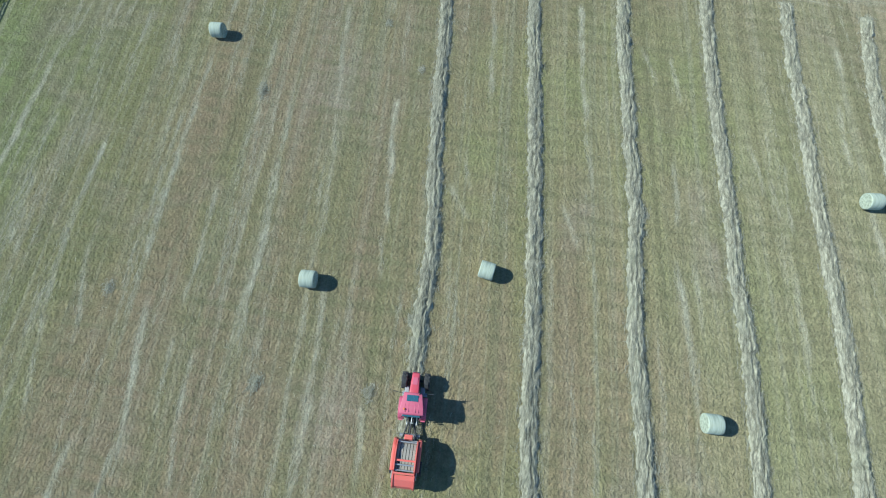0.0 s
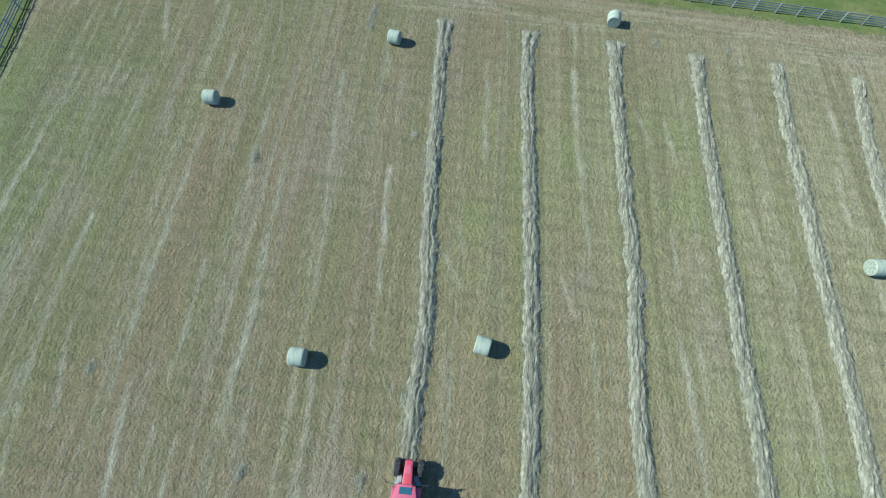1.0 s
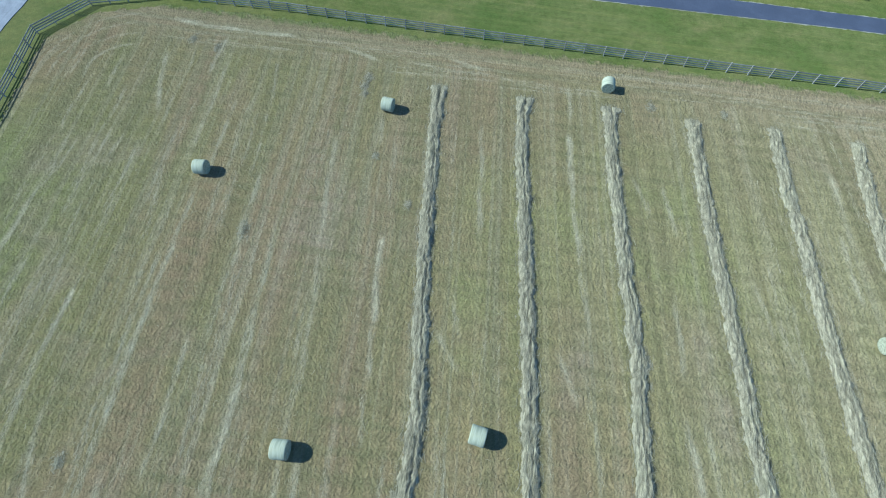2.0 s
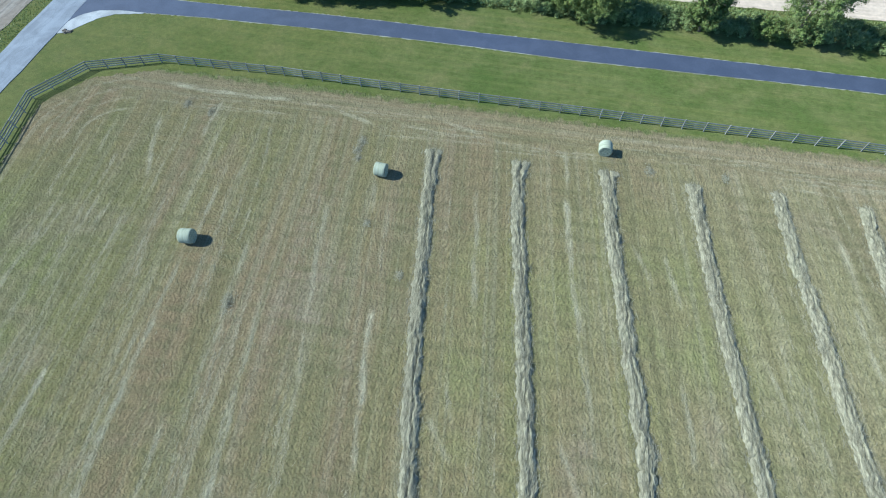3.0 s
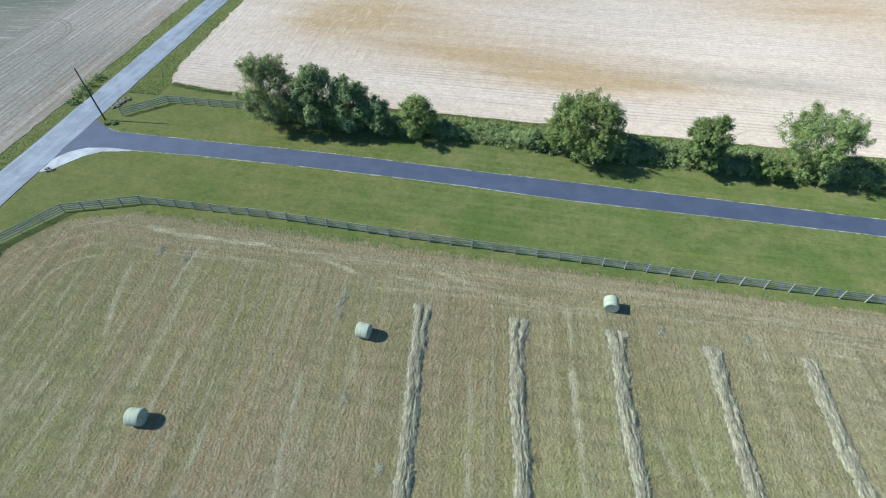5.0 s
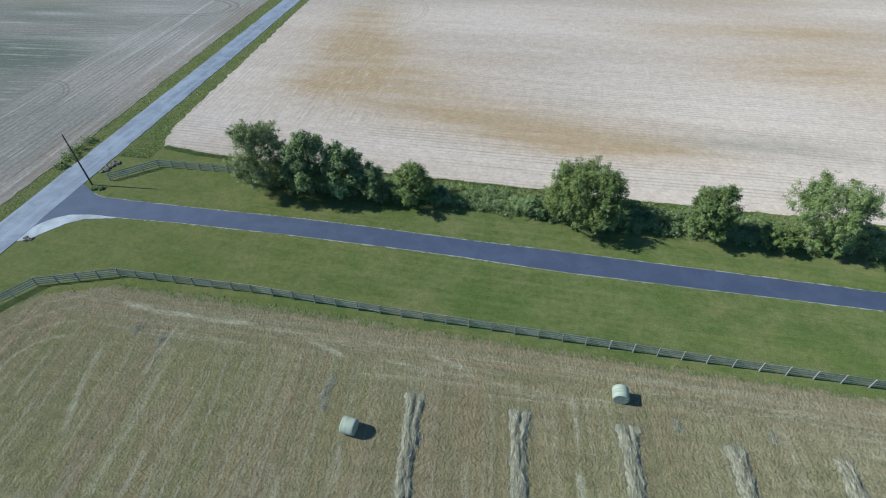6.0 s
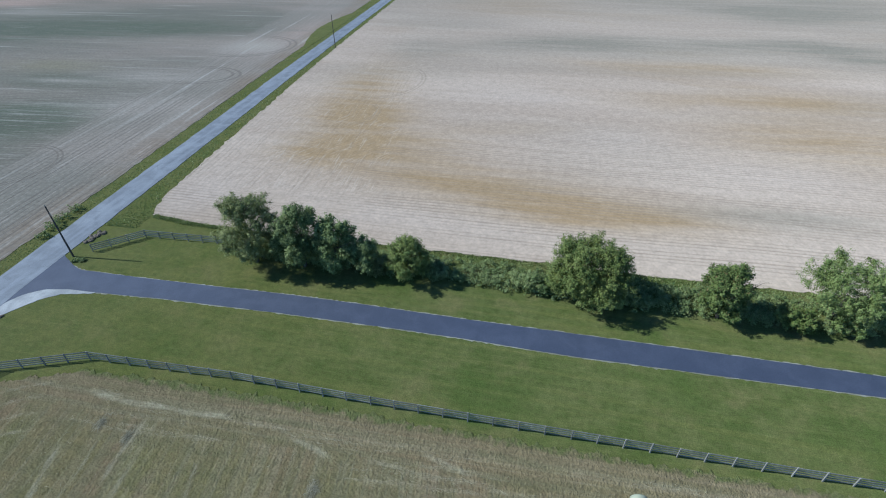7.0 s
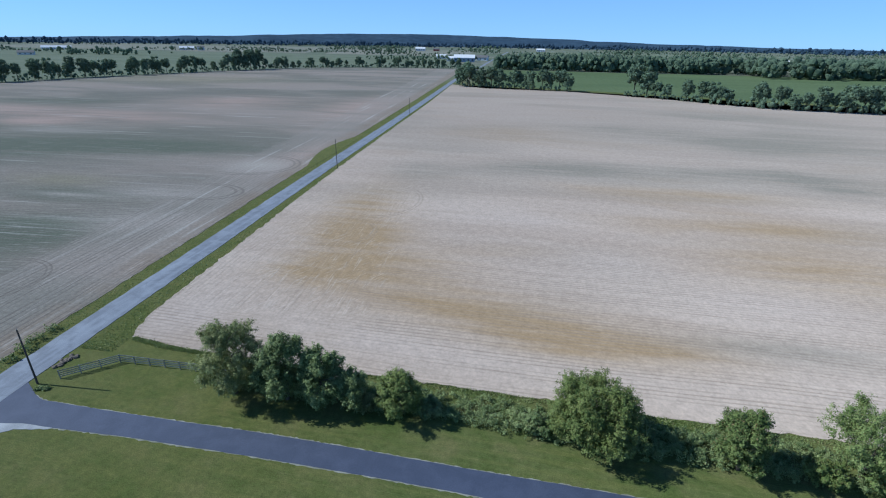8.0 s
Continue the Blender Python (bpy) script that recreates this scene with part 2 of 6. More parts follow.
def choose(m, fac, a, b):
    n = m.node("ShaderNodeMix", {0: fac}, data_type="FLOAT")
    m.put(n.inputs[2], a), m.put(n.inputs[3], b)
    return n.outputs[0]


def ring(m, x, y, cx, cy, rx, ry, width):
    """Two wheel marks of a tractor that turned here: an oval line open to the west."""
    dx = m.math("DIVIDE", m.math("SUBTRACT", x, cx), rx)
    dy = m.math("DIVIDE", m.math("SUBTRACT", y, cy), ry)
    d = m.math("SQRT", m.math("ADD", m.math("MULTIPLY", dx, dx), m.math("MULTIPLY", dy, dy)))
    wide = width / min(rx, ry)
    a = m.ramp(m.math("ABSOLUTE", m.math("SUBTRACT", d, 1.0)), wide, wide * 0.4)
    b = m.ramp(m.math("ABSOLUTE", m.math("SUBTRACT", d, 1.0 + 3.2 * wide)), wide, wide * 0.4)
    return m.math("MULTIPLY", m.math("MAXIMUM", a, b), m.ramp(dx, -0.7, 0.1))


def total(m, facs):
    out = facs[0]
    for f in facs[1:]:
        out = m.math("ADD", out, f)
    return out


def tilled_east():
    m = Nodes("pale_tilled_soil")
    p = m.place()
    x, y, z = m.axes(p)
    wob = m.noise(m.vec(m.math("MULTIPLY", x, 0.01), m.math("MULTIPLY", y, 0.02)), 1.0, 2)
    # beside the road the rows run with it, next to the hedge they run along it
    turn = m.ramp(m.math("ADD", m.math("MULTIPLY_ADD", y, 0.07, x), m.math("MULTIPLY", m.noise(p, 0.08, 4, 0.6), 30)), -7.0, -2.0)
    turn = m.math("MAXIMUM", turn, m.ramp(m.math("MULTIPLY_ADD", m.noise(p, 0.07, 3), 16.0, y), 112.0, 104.0))
    r = m.math("ADD", m.math("MULTIPLY_ADD", x, 0.035, y), m.math("MULTIPLY", wob, 6))
    q = m.math("ADD", m.math("MULTIPLY_ADD", y, 0.03, x), m.math("MULTIPLY", m.noise(p, 0.03, 2), 3.0))
    d1, p1 = drilled(m, q, y, 6.0, 1.0)
    d2, p2 = drilled(m, r, x, 7.6, 11.0)
    # by the lane the drill crossed its own rows, which left short pale ridges askew
    askew = m.math("MULTIPLY_ADD", y, -0.55, x)
    p3 = m.ramp(m.noise(m.vec(m.math("MULTIPLY", askew, 2.0), m.math("MULTIPLY_ADD", x, 0.12, m.math("MULTIPLY", y, 0.10)), 21.0), 1.0, 3, 0.65), 0.54, 0.68)
    dark, ridge = choose(m, turn, m.math("MULTIPLY", d1, 0.45), d2), choose(m, turn, m.math("MULTIPLY", m.math("MAXIMUM", p1, p3), 2.2), p2)
    band = m.noise(m.vec(m.math("MULTIPLY", x, 0.010), m.math("MULTIPLY", r, 0.045), 2.0), 1.0, 4, 0.6, 0.3)
    greying = m.noise(m.vec(m.math("MULTIPLY", x, 0.008), m.math("MULTIPLY", r, 0.022), 5.0), 1.0, 3, 0.5, 0.6)
    grain = m.noise(p, 1.6, 5, 0.7)
    crumb = m.noise(p, 0.55, 4, 0.7)
    spots = [(-14, 110, 19, 6), (6, 104, 20, 6), (14, 100, 16, 4), (-44, 157, 10, 28), (-36, 136, 11, 14), (-24, 122, 14, 8), (-9, 290, 34, 24), (50, 190, 28, 7), (65, 138, 24, 12), (67, 162, 24, 8), (-41, 117, 10, 6)]
    brown = total(m, [blob(m, x, y, *s) for s in spots])
    slate = total(m, [blob(m, x, y, *s) for s in [(65, 308, 60, 34), (125, 278, 46, 40), (85, 221, 46, 12), (15, 216, 36, 12), (108, 206, 18, 10), (41, 104, 17, 3.5), (122, 388, 60, 30), (-38, 204, 12, 14)]])
    chalk = total(m, [blob(m, x, y, *s) for s in [(47, 120, 15, 6), (20, 132, 13, 7), (-56, 97, 8, 8), (11, 157, 26, 7), (-20, 96, 30, 4)]])
    torn = m.noise(m.vec(m.math("MULTIPLY", x, 0.035), m.math("MULTIPLY", r, 0.30), 6.0), 1.0, 4, 0.6)
    tan = m.ramp(m.noise(m.vec(m.math("MULTIPLY", x, 0.012), m.math("MULTIPLY", r, 0.035), 8.0), 1.0, 3, 0.5, 0.5), 0.52, 0.70, 0, 0.35)
    brown = m.math("ADD", tan, m.math("MULTIPLY", brown, m.ramp(torn, 0.30, 0.66, 0.55, 1.05)))
    # the grey mottling grows stronger towards the far end
    grey = m.math("MULTIPLY", m.ramp(greying, 0.46, 0.66), m.ramp(y, 130.0, 230.0, 0.15, 0.45))
    grey = m.math("ADD", grey, m.math("MULTIPLY", slate, m.ramp(torn, 0.30, 0.66, 0.3, 0.70)), clamp=True)
    col = m.mix(m.ramp(band, 0.33, 0.66), (0.472, 0.376, 0.300), (0.552, 0.450, 0.367))
    col = m.mix(m.math("MULTIPLY", chalk, 0.38, clamp=True), col, (0.63, 0.530, 0.460))
    col = m.mix(m.math("MULTIPLY", brown, 0.9, clamp=True), col, (0.400, 0.285, 0.165))
    # distance painted into the soil: darker and greyer farther north, rows fainter
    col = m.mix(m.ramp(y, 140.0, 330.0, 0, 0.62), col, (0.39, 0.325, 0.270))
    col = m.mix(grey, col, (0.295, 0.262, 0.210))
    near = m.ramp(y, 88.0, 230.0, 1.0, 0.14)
    col = m.mix(m.math("MULTIPLY", dark, m.math("MULTIPLY", near, 0.55)), col, (0.315, 0.250, 0.19))
    col = m.mix(m.math("MULTIPLY", ridge, m.math("MULTIPLY", near, 0.19), clamp=True), col, (0.64, 0.55, 0.46))
    marks = ring(m, x, y, -40, 166, 10, 14, 0.3)
    marks = m.math("MAXIMUM", marks, ring(m, x, y, -46, 140, 10, 9, 0.25))
    col = m.mix(m.math("MULTIPLY", marks, 0.3), col, (0.29, 0.235, 0.18))
    col = m.scale(col, m.ramp(crumb, 0.28, 0.72, 0.90, 1.08))
    col = m.scale(col, m.ramp(grain, 0.25, 0.75, 0.86, 1.13))
    return m.done(col, 0.97, m.math("SUBTRACT", m.math("MULTIPLY", grain, 0.4), m.math("MULTIPLY", dark, 0.6)), 0.5, 0.10, spec=0.08)


def tilled_west():
    m = Nodes("grey_tilled_soil")
    p = m.place()
    x, y, z = m.axes(p)
    # a strip some twenty metres wide was worked along the lane, the rest across it
    turn = m.ramp(m.math("ADD", m.math("MULTIPLY_ADD", y, 0.06, x), m.math("MULTIPLY", m.noise(p, 0.05, 3), 8)), -91.0, -87.5)
    d1, p1 = drilled(m, m.math("MULTIPLY_ADD", x, -0.10, y), x, 4.6, 31.0)
    d2, p2 = drilled(m, m.math("MULTIPLY_ADD", y, 0.045, x), y, 5.2, 41.0)
    dark, ridge = choose(m, turn, d1, d2), choose(m, turn, p1, p2)
    beside = m.math("MULTIPLY_ADD", y, 0.045, x)
    slant = m.math("MULTIPLY_ADD", x, -0.04, y)
    track = choose(m, turn, m.noise(m.vec(m.math("MULTIPLY", x, 0.014), m.math("MULTIPLY", slant, 0.42), 4.0), 1.0, 4, 0.6), m.noise(m.vec(m.math("MULTIPLY", beside, 0.42), m.math("MULTIPLY", y, 0.010), 4.0), 1.0, 3, 0.6))
    band = m.noise(m.vec(m.math("MULTIPLY", x, 0.005), m.math("MULTIPLY", y, 0.017), 2.0), 1.0, 4, 0.6, 0.4)
    grain = m.noise(p, 1.4, 5, 0.7)
    torn = m.noise(m.vec(m.math("MULTIPLY", x, 0.02), m.math("MULTIPLY", slant, 0.12), 6.0), 1.0, 4, 0.6)
    col = m.mix(m.ramp(band, 0.38, 0.62), (0.195, 0.185, 0.150), (0.315, 0.268, 0.225))
    damp = total(m, [blob(m, x, y, *s) for s in [(-188, 217, 48, 26), (-240, 200, 60, 24), (-115, 125, 16, 15), (-134, 152, 22, 7), (-329, 338, 50, 24), (-143, 221, 30, 13), (-150, 120, 40, 16), (-320, 250, 90, 14)]])
    col = m.mix(m.math("MULTIPLY", damp, m.ramp(torn, 0.28, 0.66, 0.45, 0.95), clamp=True), col, (0.138, 0.152, 0.112))
    rosy = total(m, [blob(m, x, y, *s) for s in [(-235, 287, 56, 22), (-209, 373, 44, 34), (-88, 220, 9, 28), (-112, 367, 26, 60), (-262, 263, 24, 12), (-330, 300, 60, 20)]])
    col = m.mix(m.math("MULTIPLY", rosy, m.ramp(torn, 0.28, 0.66, 0.35, 0.95), clamp=True), col, (0.415, 0.310, 0.255))
    straw = total(m, [blob(m, x, y, *s) for s in [(-95, 193, 13, 8), (-109, 160, 19, 7), (-96, 137, 17, 8), (-131, 152, 14, 2), (-231, 243, 20, 6)]])
    col = m.mix(m.math("MULTIPLY", straw, m.ramp(torn, 0.28, 0.66, 0.3, 0.7), clamp=True), col, (0.43, 0.385, 0.335))
    ochre = total(m, [blob(m, x, y, *s) for s in [(-148, 166, 18, 7), (-373, 548, 108, 57)]])
    col = m.mix(m.math("MULTIPLY", ochre, 0.5, clamp=True), col, (0.30, 0.265, 0.17))
    col = m.mix(m.math("MULTIPLY", turn, 0.35), col, (0.345, 0.305, 0.265))
    edge = m.ramp(beside, -78.0, -72.5)
    col = m.mix(m.math("MULTIPLY", edge, m.ramp(torn, 0.3, 0.7, 0.2, 0.8)), col, (0.26, 0.205, 0.155))
    near = m.ramp(y, 90.0, 300.0, 1.0, 0.25)
    col = m.mix(m.math("MULTIPLY", dark, m.math("MULTIPLY", near, 0.55)), col, (0.17, 0.145, 0.125))
    col = m.mix(m.math("MULTIPLY", ridge, m.math("MULTIPLY", near, 0.40)), col, (0.50, 0.45, 0.40))
    pale = m.math("MULTIPLY", m.ramp(track, 0.58, 0.66, 0, 0.5), m.ramp(m.noise(p, 0.02, 3), 0.40, 0.60, 0.2, 1.0))
    col = m.mix(pale, col, (0.56, 0.53, 0.48))
    marks = m.math("MAXIMUM", ring(m, x, y, -99, 198, 15, 13, 0.55), ring(m, x, y, -97, 163, 11, 7, 0.45))
    marks = m.math("MAXIMUM", marks, ring(m, x, y, -101, 102, 10, 9, 0.25))
    col = m.mix(m.math("MULTIPLY", marks, 0.5), col, (0.17, 0.145, 0.12))
    col = m.mix(m.math("MULTIPLY", blob(m, x, y, -96, 198, 10, 8), 0.6), col, (0.43, 0.385, 0.33))
    col = m.scale(col, m.ramp(grain, 0.25, 0.75, 0.80, 1.18))
    return m.done(col, 0.97, m.math("SUBTRACT", m.math("MULTIPLY", grain, 0.6), m.math("MULTIPLY", dark, 0.6)), 0.5, 0.10, spec=0.08)


def crop(name, a, b, rows=0.25):
    """A far field: crop colour in broad bands."""
    m = Nodes(name)
    p = m.place()
    x, y, z = m.axes(p)
    band = m.noise(m.vec(m.math("MULTIPLY", x, 0.004), m.math("MULTIPLY", y, 0.014)), 1.0, 4, 0.6)
    g = m.noise(p, rows, 3, 0.6)
    col = m.scale(m.mix(m.ramp(band, 0.35, 0.65), a, b), m.ramp(g, 0.3, 0.7, 0.85, 1.15))
    return m.done(col, 0.97, g, 0.3, 0.2, spec=0.08)


def paving(name, color, light, crack=0.0, rough=0.85):
    m = Nodes(name)
    p = m.place()
    x, y, z = m.axes(p)
    stone = m.noise(p, 14.0, 3, 0.7)
    stain = m.noise(p, 0.35, 4, 0.6, 0.5)
    worn = m.noise(m.vec(m.math("MULTIPLY", x, 0.9), m.math("MULTIPLY", y, 0.05)), 1.0, 3)
    col = m.mix(m.ramp(stain, 0.35, 0.68), color, light)
    if crack:
        col = m.mix(m.ramp(worn, 0.45, 0.65, 0, 0.5), col, tuple(1.18 * c for c in light))
        v = m.node("ShaderNodeTexVoronoi", {"Vector": m.vec(m.math("MULTIPLY", x, 0.5), m.math("MULTIPLY", y, 0.16)), "Scale": 1.0}, feature="DISTANCE_TO_EDGE")
        c = m.ramp(v.outputs["Distance"], 0.0, 0.02, crack, 0.0)
        col = m.mix(c, col, tuple(0.5 * c for c in color))
    col = m.scale(col, m.ramp(stone, 0.25, 0.75, 0.82, 1.18))
    return m.done(col, rough, stone, 0.4, 0.01, spec=0.4)


def leaves(name, dark, light, brown=None, gloss=0.6):
    m = Nodes(name)
    g = m.node("ShaderNodeNewGeometry")
    r = g.outputs["Random Per Island"]
    o = m.node("ShaderNodeObjectInfo").outputs["Random"]
    spot = m.noise(g.outputs["Position"], 0.5, 3, 0.6)
    col = m.mix(m.math("ADD", m.math("MULTIPLY", r, 0.6), m.ramp(spot, 0.3, 0.7, -0.1, 0.5), clamp=True), dark, light)
    if brown:
        col = m.mix(m.ramp(r, 0.90, 0.93, 0, 0.7), col, brown)
    col = m.scale(col, m.math("MULTIPLY_ADD", o, 0.3, 0.85))
    m.done(col, gloss, spec=0.22)
    t = m.node("ShaderNodeBsdfTranslucent", {"Color": m.mix(0.4, col, (0.22, 0.28, 0.05))})
    s = m.node("ShaderNodeMixShader", {0: 0.19, 1: m.bsdf.outputs[0], 2: t.outputs[0]})
    m.nt.links.new(s.outputs[0], m.nt.nodes["Material Output"].inputs["Surface"])
    return m.mat


def hay(name, dark, light):
    m = Nodes(name)
    g = m.node("ShaderNodeNewGeometry")
    p = g.outputs["Position"]
    x, y, z = m.axes(p)
    r = g.outputs["Random Per Island"]
    long = m.noise(m.vec(m.math("MULTIPLY", x, 11.0), m.math("MULTIPLY", y, 1.4), z), 1.0, 4, 0.65, 0.8)
    patch = m.noise(p, 0.4, 3)
    tuft = m.noise(m.vec(m.math("MULTIPLY", x, 2.0), m.math("MULTIPLY", y, 0.7), z), 1.0, 2)
    fac = m.math("ADD", m.math("MULTIPLY", r, 0.75), m.ramp(long, 0.3, 0.7, -0.25, 0.5), clamp=True)
    col = m.mix(fac, dark, light)
    col = m.mix(m.ramp(patch, 0.50, 0.75, 0, 0.3), col, (0.34, 0.335, 0.22))
    col = m.scale(col, m.ramp(tuft, 0.34, 0.66, 0.93, 1.05))
    return m.done(col, 0.9, long, 0.8, 0.06, spec=0.1)


def weathered_board():
    m = Nodes("weathered_fence_board")
    p = m.node("ShaderNodeTexCoord").outputs["Object"]
    o = m.node("ShaderNodeObjectInfo").outputs["Random"]
    x, y, z = m.axes(p)
    g = m.noise(m.vec(m.math("MULTIPLY", x, 2.0), m.math("MULTIPLY", y, 30.0), m.math("MULTIPLY_ADD", z, 30.0, m.math("MULTIPLY", o, 40))), 1.0, 4, 0.6)
    col = m.mix(m.ramp(g, 0.3, 0.7), (0.185, 0.18, 0.165), (0.38, 0.37, 0.345))
    col = m.scale(col, m.math("MULTIPLY_ADD", o, 0.4, 0.8))
    return m.done(col, 0.75, g, 0.4, 0.004, spec=0.35)


def bale_wrap():
    m = Nodes("bale_net_wrap")
    p = m.node("ShaderNodeTexCoord").outputs["Object"]
    x, y, z = m.axes(p)
    rings = m.noise(m.vec(m.math("MULTIPLY", x, 9.0), m.math("MULTIPLY", y, 0.6), m.math("MULTIPLY", z, 0.6)), 1.0, 3, 0.6)
    lump = m.noise(p, 2.2, 4, 0.6)
    col = m.mix(m.ramp(rings, 0.35, 0.66), (0.29, 0.312, 0.235), (0.41, 0.435, 0.33))
    col = m.mix(m.ramp(lump, 0.48, 0.70, 0, 0.6), col, (0.40, 0.40, 0.27))
    return m.done(col, 0.7, m.math("ADD", rings, lump), 0.3, 0.03, spec=0.18)


def bale_end():
    m = Nodes("bale_end_hay")
    p = m.node("ShaderNodeTexCoord").outputs["Object"]
    x, y, z = m.axes(p)
    r = m.math("SQRT", m.math("ADD", m.math("MULTIPLY", y, y), m.math("MULTIPLY", z, z)))
    lump = m.noise(p, 5.0, 4, 0.65)
    ring = m.noise(m.vec(m.math("MULTIPLY_ADD", lump, 1.0, m.math("MULTIPLY", r, 16.0)), 0.0), 1.0, 2)
    col = m.mix(m.ramp(ring, 0.35, 0.65), (0.24, 0.255, 0.18), (0.40, 0.42, 0.31))
    return m.done(m.scale(col, m.ramp(lump, 0.3, 0.7, 0.75, 1.2)), 0.85, m.math("ADD", ring, lump), 0.7, 0.04, spec=0.2)


def bark(name, a, b):
    m = Nodes(name)
    p = m.node("ShaderNodeTexCoord").outputs["Object"]
    x, y, z = m.axes(p)
    g = m.noise(m.vec(m.math("MULTIPLY", x, 14.0), m.math("MULTIPLY", y, 14.0), m.math("MULTIPLY", z, 2.0)), 1.0, 4, 0.65)
    return m.done(m.mix(m.ramp(g, 0.3, 0.7), a, b), 0.9, g, 0.8, 0.03, spec=0.2)


def siding(name, color):
    m = Nodes(name)
    p = m.place()
    x, y, z = m.axes(p)
    g = m.noise(m.vec(m.math("MULTIPLY", x, 0.5), m.math("MULTIPLY", y, 0.5), m.math("MULTIPLY", z, 3.0)), 1.0, 3)
    return m.done(m.scale(m.mix(0.0, color, color), m.ramp(g, 0.3, 0.7, 0.88, 1.08)), 0.6, g, 0.2, 0.02)


STUBBLE, LAWN, SOIL_EAST, SOIL_WEST = hay_stubble(), lawn(), tilled_east(), tilled_west()
ASPHALT = paving("new_asphalt", (0.056, 0.069, 0.110), (0.070, 0.084, 0.130), rough=0.7)
CHIPSEAL = paving("chip_seal", (0.165, 0.182, 0.215), (0.235, 0.258, 0.30), crack=0.25)
GRAVEL = paving("pale_gravel", (0.29, 0.30, 0.315), (0.43, 0.44, 0.455), rough=0.95)
EDGE_GRAVEL = paving("weedy_gravel", (0.20, 0.20, 0.15), (0.34, 0.34, 0.29), rough=0.95)
HAY, STRAW = hay("cured_hay", (0.150, 0.137, 0.088), (0.435, 0.402, 0.290)), hay("loose_straw", (0.33, 0.295, 0.19), (0.53, 0.48, 0.335))
BOARD, WRAP, BALE_END = weathered_board(), bale_wrap(), bale_end()
BARK, POLE_WOOD = bark("grey_bark", (0.05, 0.042, 0.033), (0.15, 0.13, 0.105)), bark("creosoted_pole", (0.050, 0.045, 0.042), (0.115, 0.103, 0.092))
# roof, fenders and hood panel get a paler, pinker red than the hood
RED, PINK_RED = plain("tractor_red", (0.52, 0.055, 0.085), 0.35, wear=0.25), plain("cab_roof_red", (0.50, 0.095, 0.150), 0.45, wear=0.22)
BALER_RED = plain("baler_red", (0.60, 0.115, 0.085), 0.45, wear=0.2)
RUBBER, STEEL, DARK = plain("tyre_rubber", (0.030, 0.030, 0.031), 0.80, wear=0.25), plain("bare_steel", (0.42, 0.42, 0.41), 0.45, 0.8), plain("black_paint", (0.025, 0.025, 0.026), 0.55)
GREY, BELT = plain("grey_paint", (0.30, 0.31, 0.31), 0.5), plain("baler_belt", (0.30, 0.265, 0.215), 0.8, wear=0.35)
AMBER = plain("amber_lens", (0.7, 0.25, 0.02), 0.25, wear=0.02)
GLASS = plain("tinted_glass", (0.035, 0.10, 0.13), 0.08, wear=0.05, spec=0.8)
STONE = plain("field_stone", (0.135, 0.112, 0.092), 0.9, wear=0.4, size=3.0)
WHITE_WALL, RED_WALL, BLUE_WALL = siding("white_siding", (0.72, 0.73, 0.74)), siding("red_siding", (0.30, 0.10, 0.09)), siding("blue_grey_siding", (0.28, 0.36, 0.48))
TIN, SHINGLE, PANE = siding("white_metal_roof", (0.78, 0.79, 0.80)), siding("grey_shingle", (0.16, 0.155, 0.15)), siding("dark_window", (0.03, 0.035, 0.045))
LEAF_ASH = leaves("grey_green_leaves", (0.115, 0.150, 0.052), (0.36, 0.38, 0.16), (0.14, 0.11, 0.06))
LEAF_DARK = leaves("dark_maple_leaves", (0.072, 0.118, 0.038), (0.36, 0.43, 0.175))
LEAF_OVAL = leaves("oval_tree_leaves", (0.050, 0.085, 0.022), (0.225, 0.28, 0.09), (0.19, 0.12, 0.06))
LEAF_MID = leaves("mid_green_leaves", (0.090, 0.145, 0.037), (0.32, 0.365, 0.115), (0.14, 0.11, 0.04))
LEAF_LIGHT = leaves("light_green_leaves", (0.12, 0.180, 0.052), (0.31, 0.37, 0.13), (0.19, 0.15, 0.07))
LEAF_HEDGE = leaves("hedge_leaves", (0.10, 0.160, 0.055), (0.35, 0.40, 0.17), (0.14, 0.12, 0.05))
# far foliage is lightened and cooled: haze over distance put into the leaf colour
LEAF_FAR_HAZE = leaves("hazed_far_leaves", (0.095, 0.145, 0.098), (0.165, 0.225, 0.140), gloss=0.9)
WEED = leaves("roadside_weeds", (0.17, 0.22, 0.07), (0.33, 0.37, 0.16), (0.30, 0.26, 0.15))
# the blue of hills and tree belt is aerial haze, painted into their colour
RIDGE = crop("hazed_woodland", (0.038, 0.068, 0.105), (0.052, 0.086, 0.125), 0.02)

# ---- building helpers ----
def part(name, bm, material, parent=None, label="", smooth=False):
    """One mesh object out of a bmesh, under its thing."""
    me = bpy.data.meshes.new(name)
    bm.to_mesh(me)
    bm.free()
    me.materials.append(material)
    if smooth:
        me.polygons.foreach_set("use_smooth", [True] * len(me.polygons))
    ob = new(name, me)
    ob.parent = parent
    return tagged(ob, label)


def raw(name, verts, faces, material, parent=None, label="", smooth=False):
    """One mesh object out of arrays of corners and faces."""
    me = bpy.data.meshes.new(name)
    me.from_pydata([tuple(v) for v in verts], [], [tuple(f) for f in faces])
    me.materials.append(material)
    if smooth:
        me.polygons.foreach_set("use_smooth", [True] * len(me.polygons))
    me.update()
    ob = new(name, me)
    ob.parent = parent
    return tagged(ob, label)


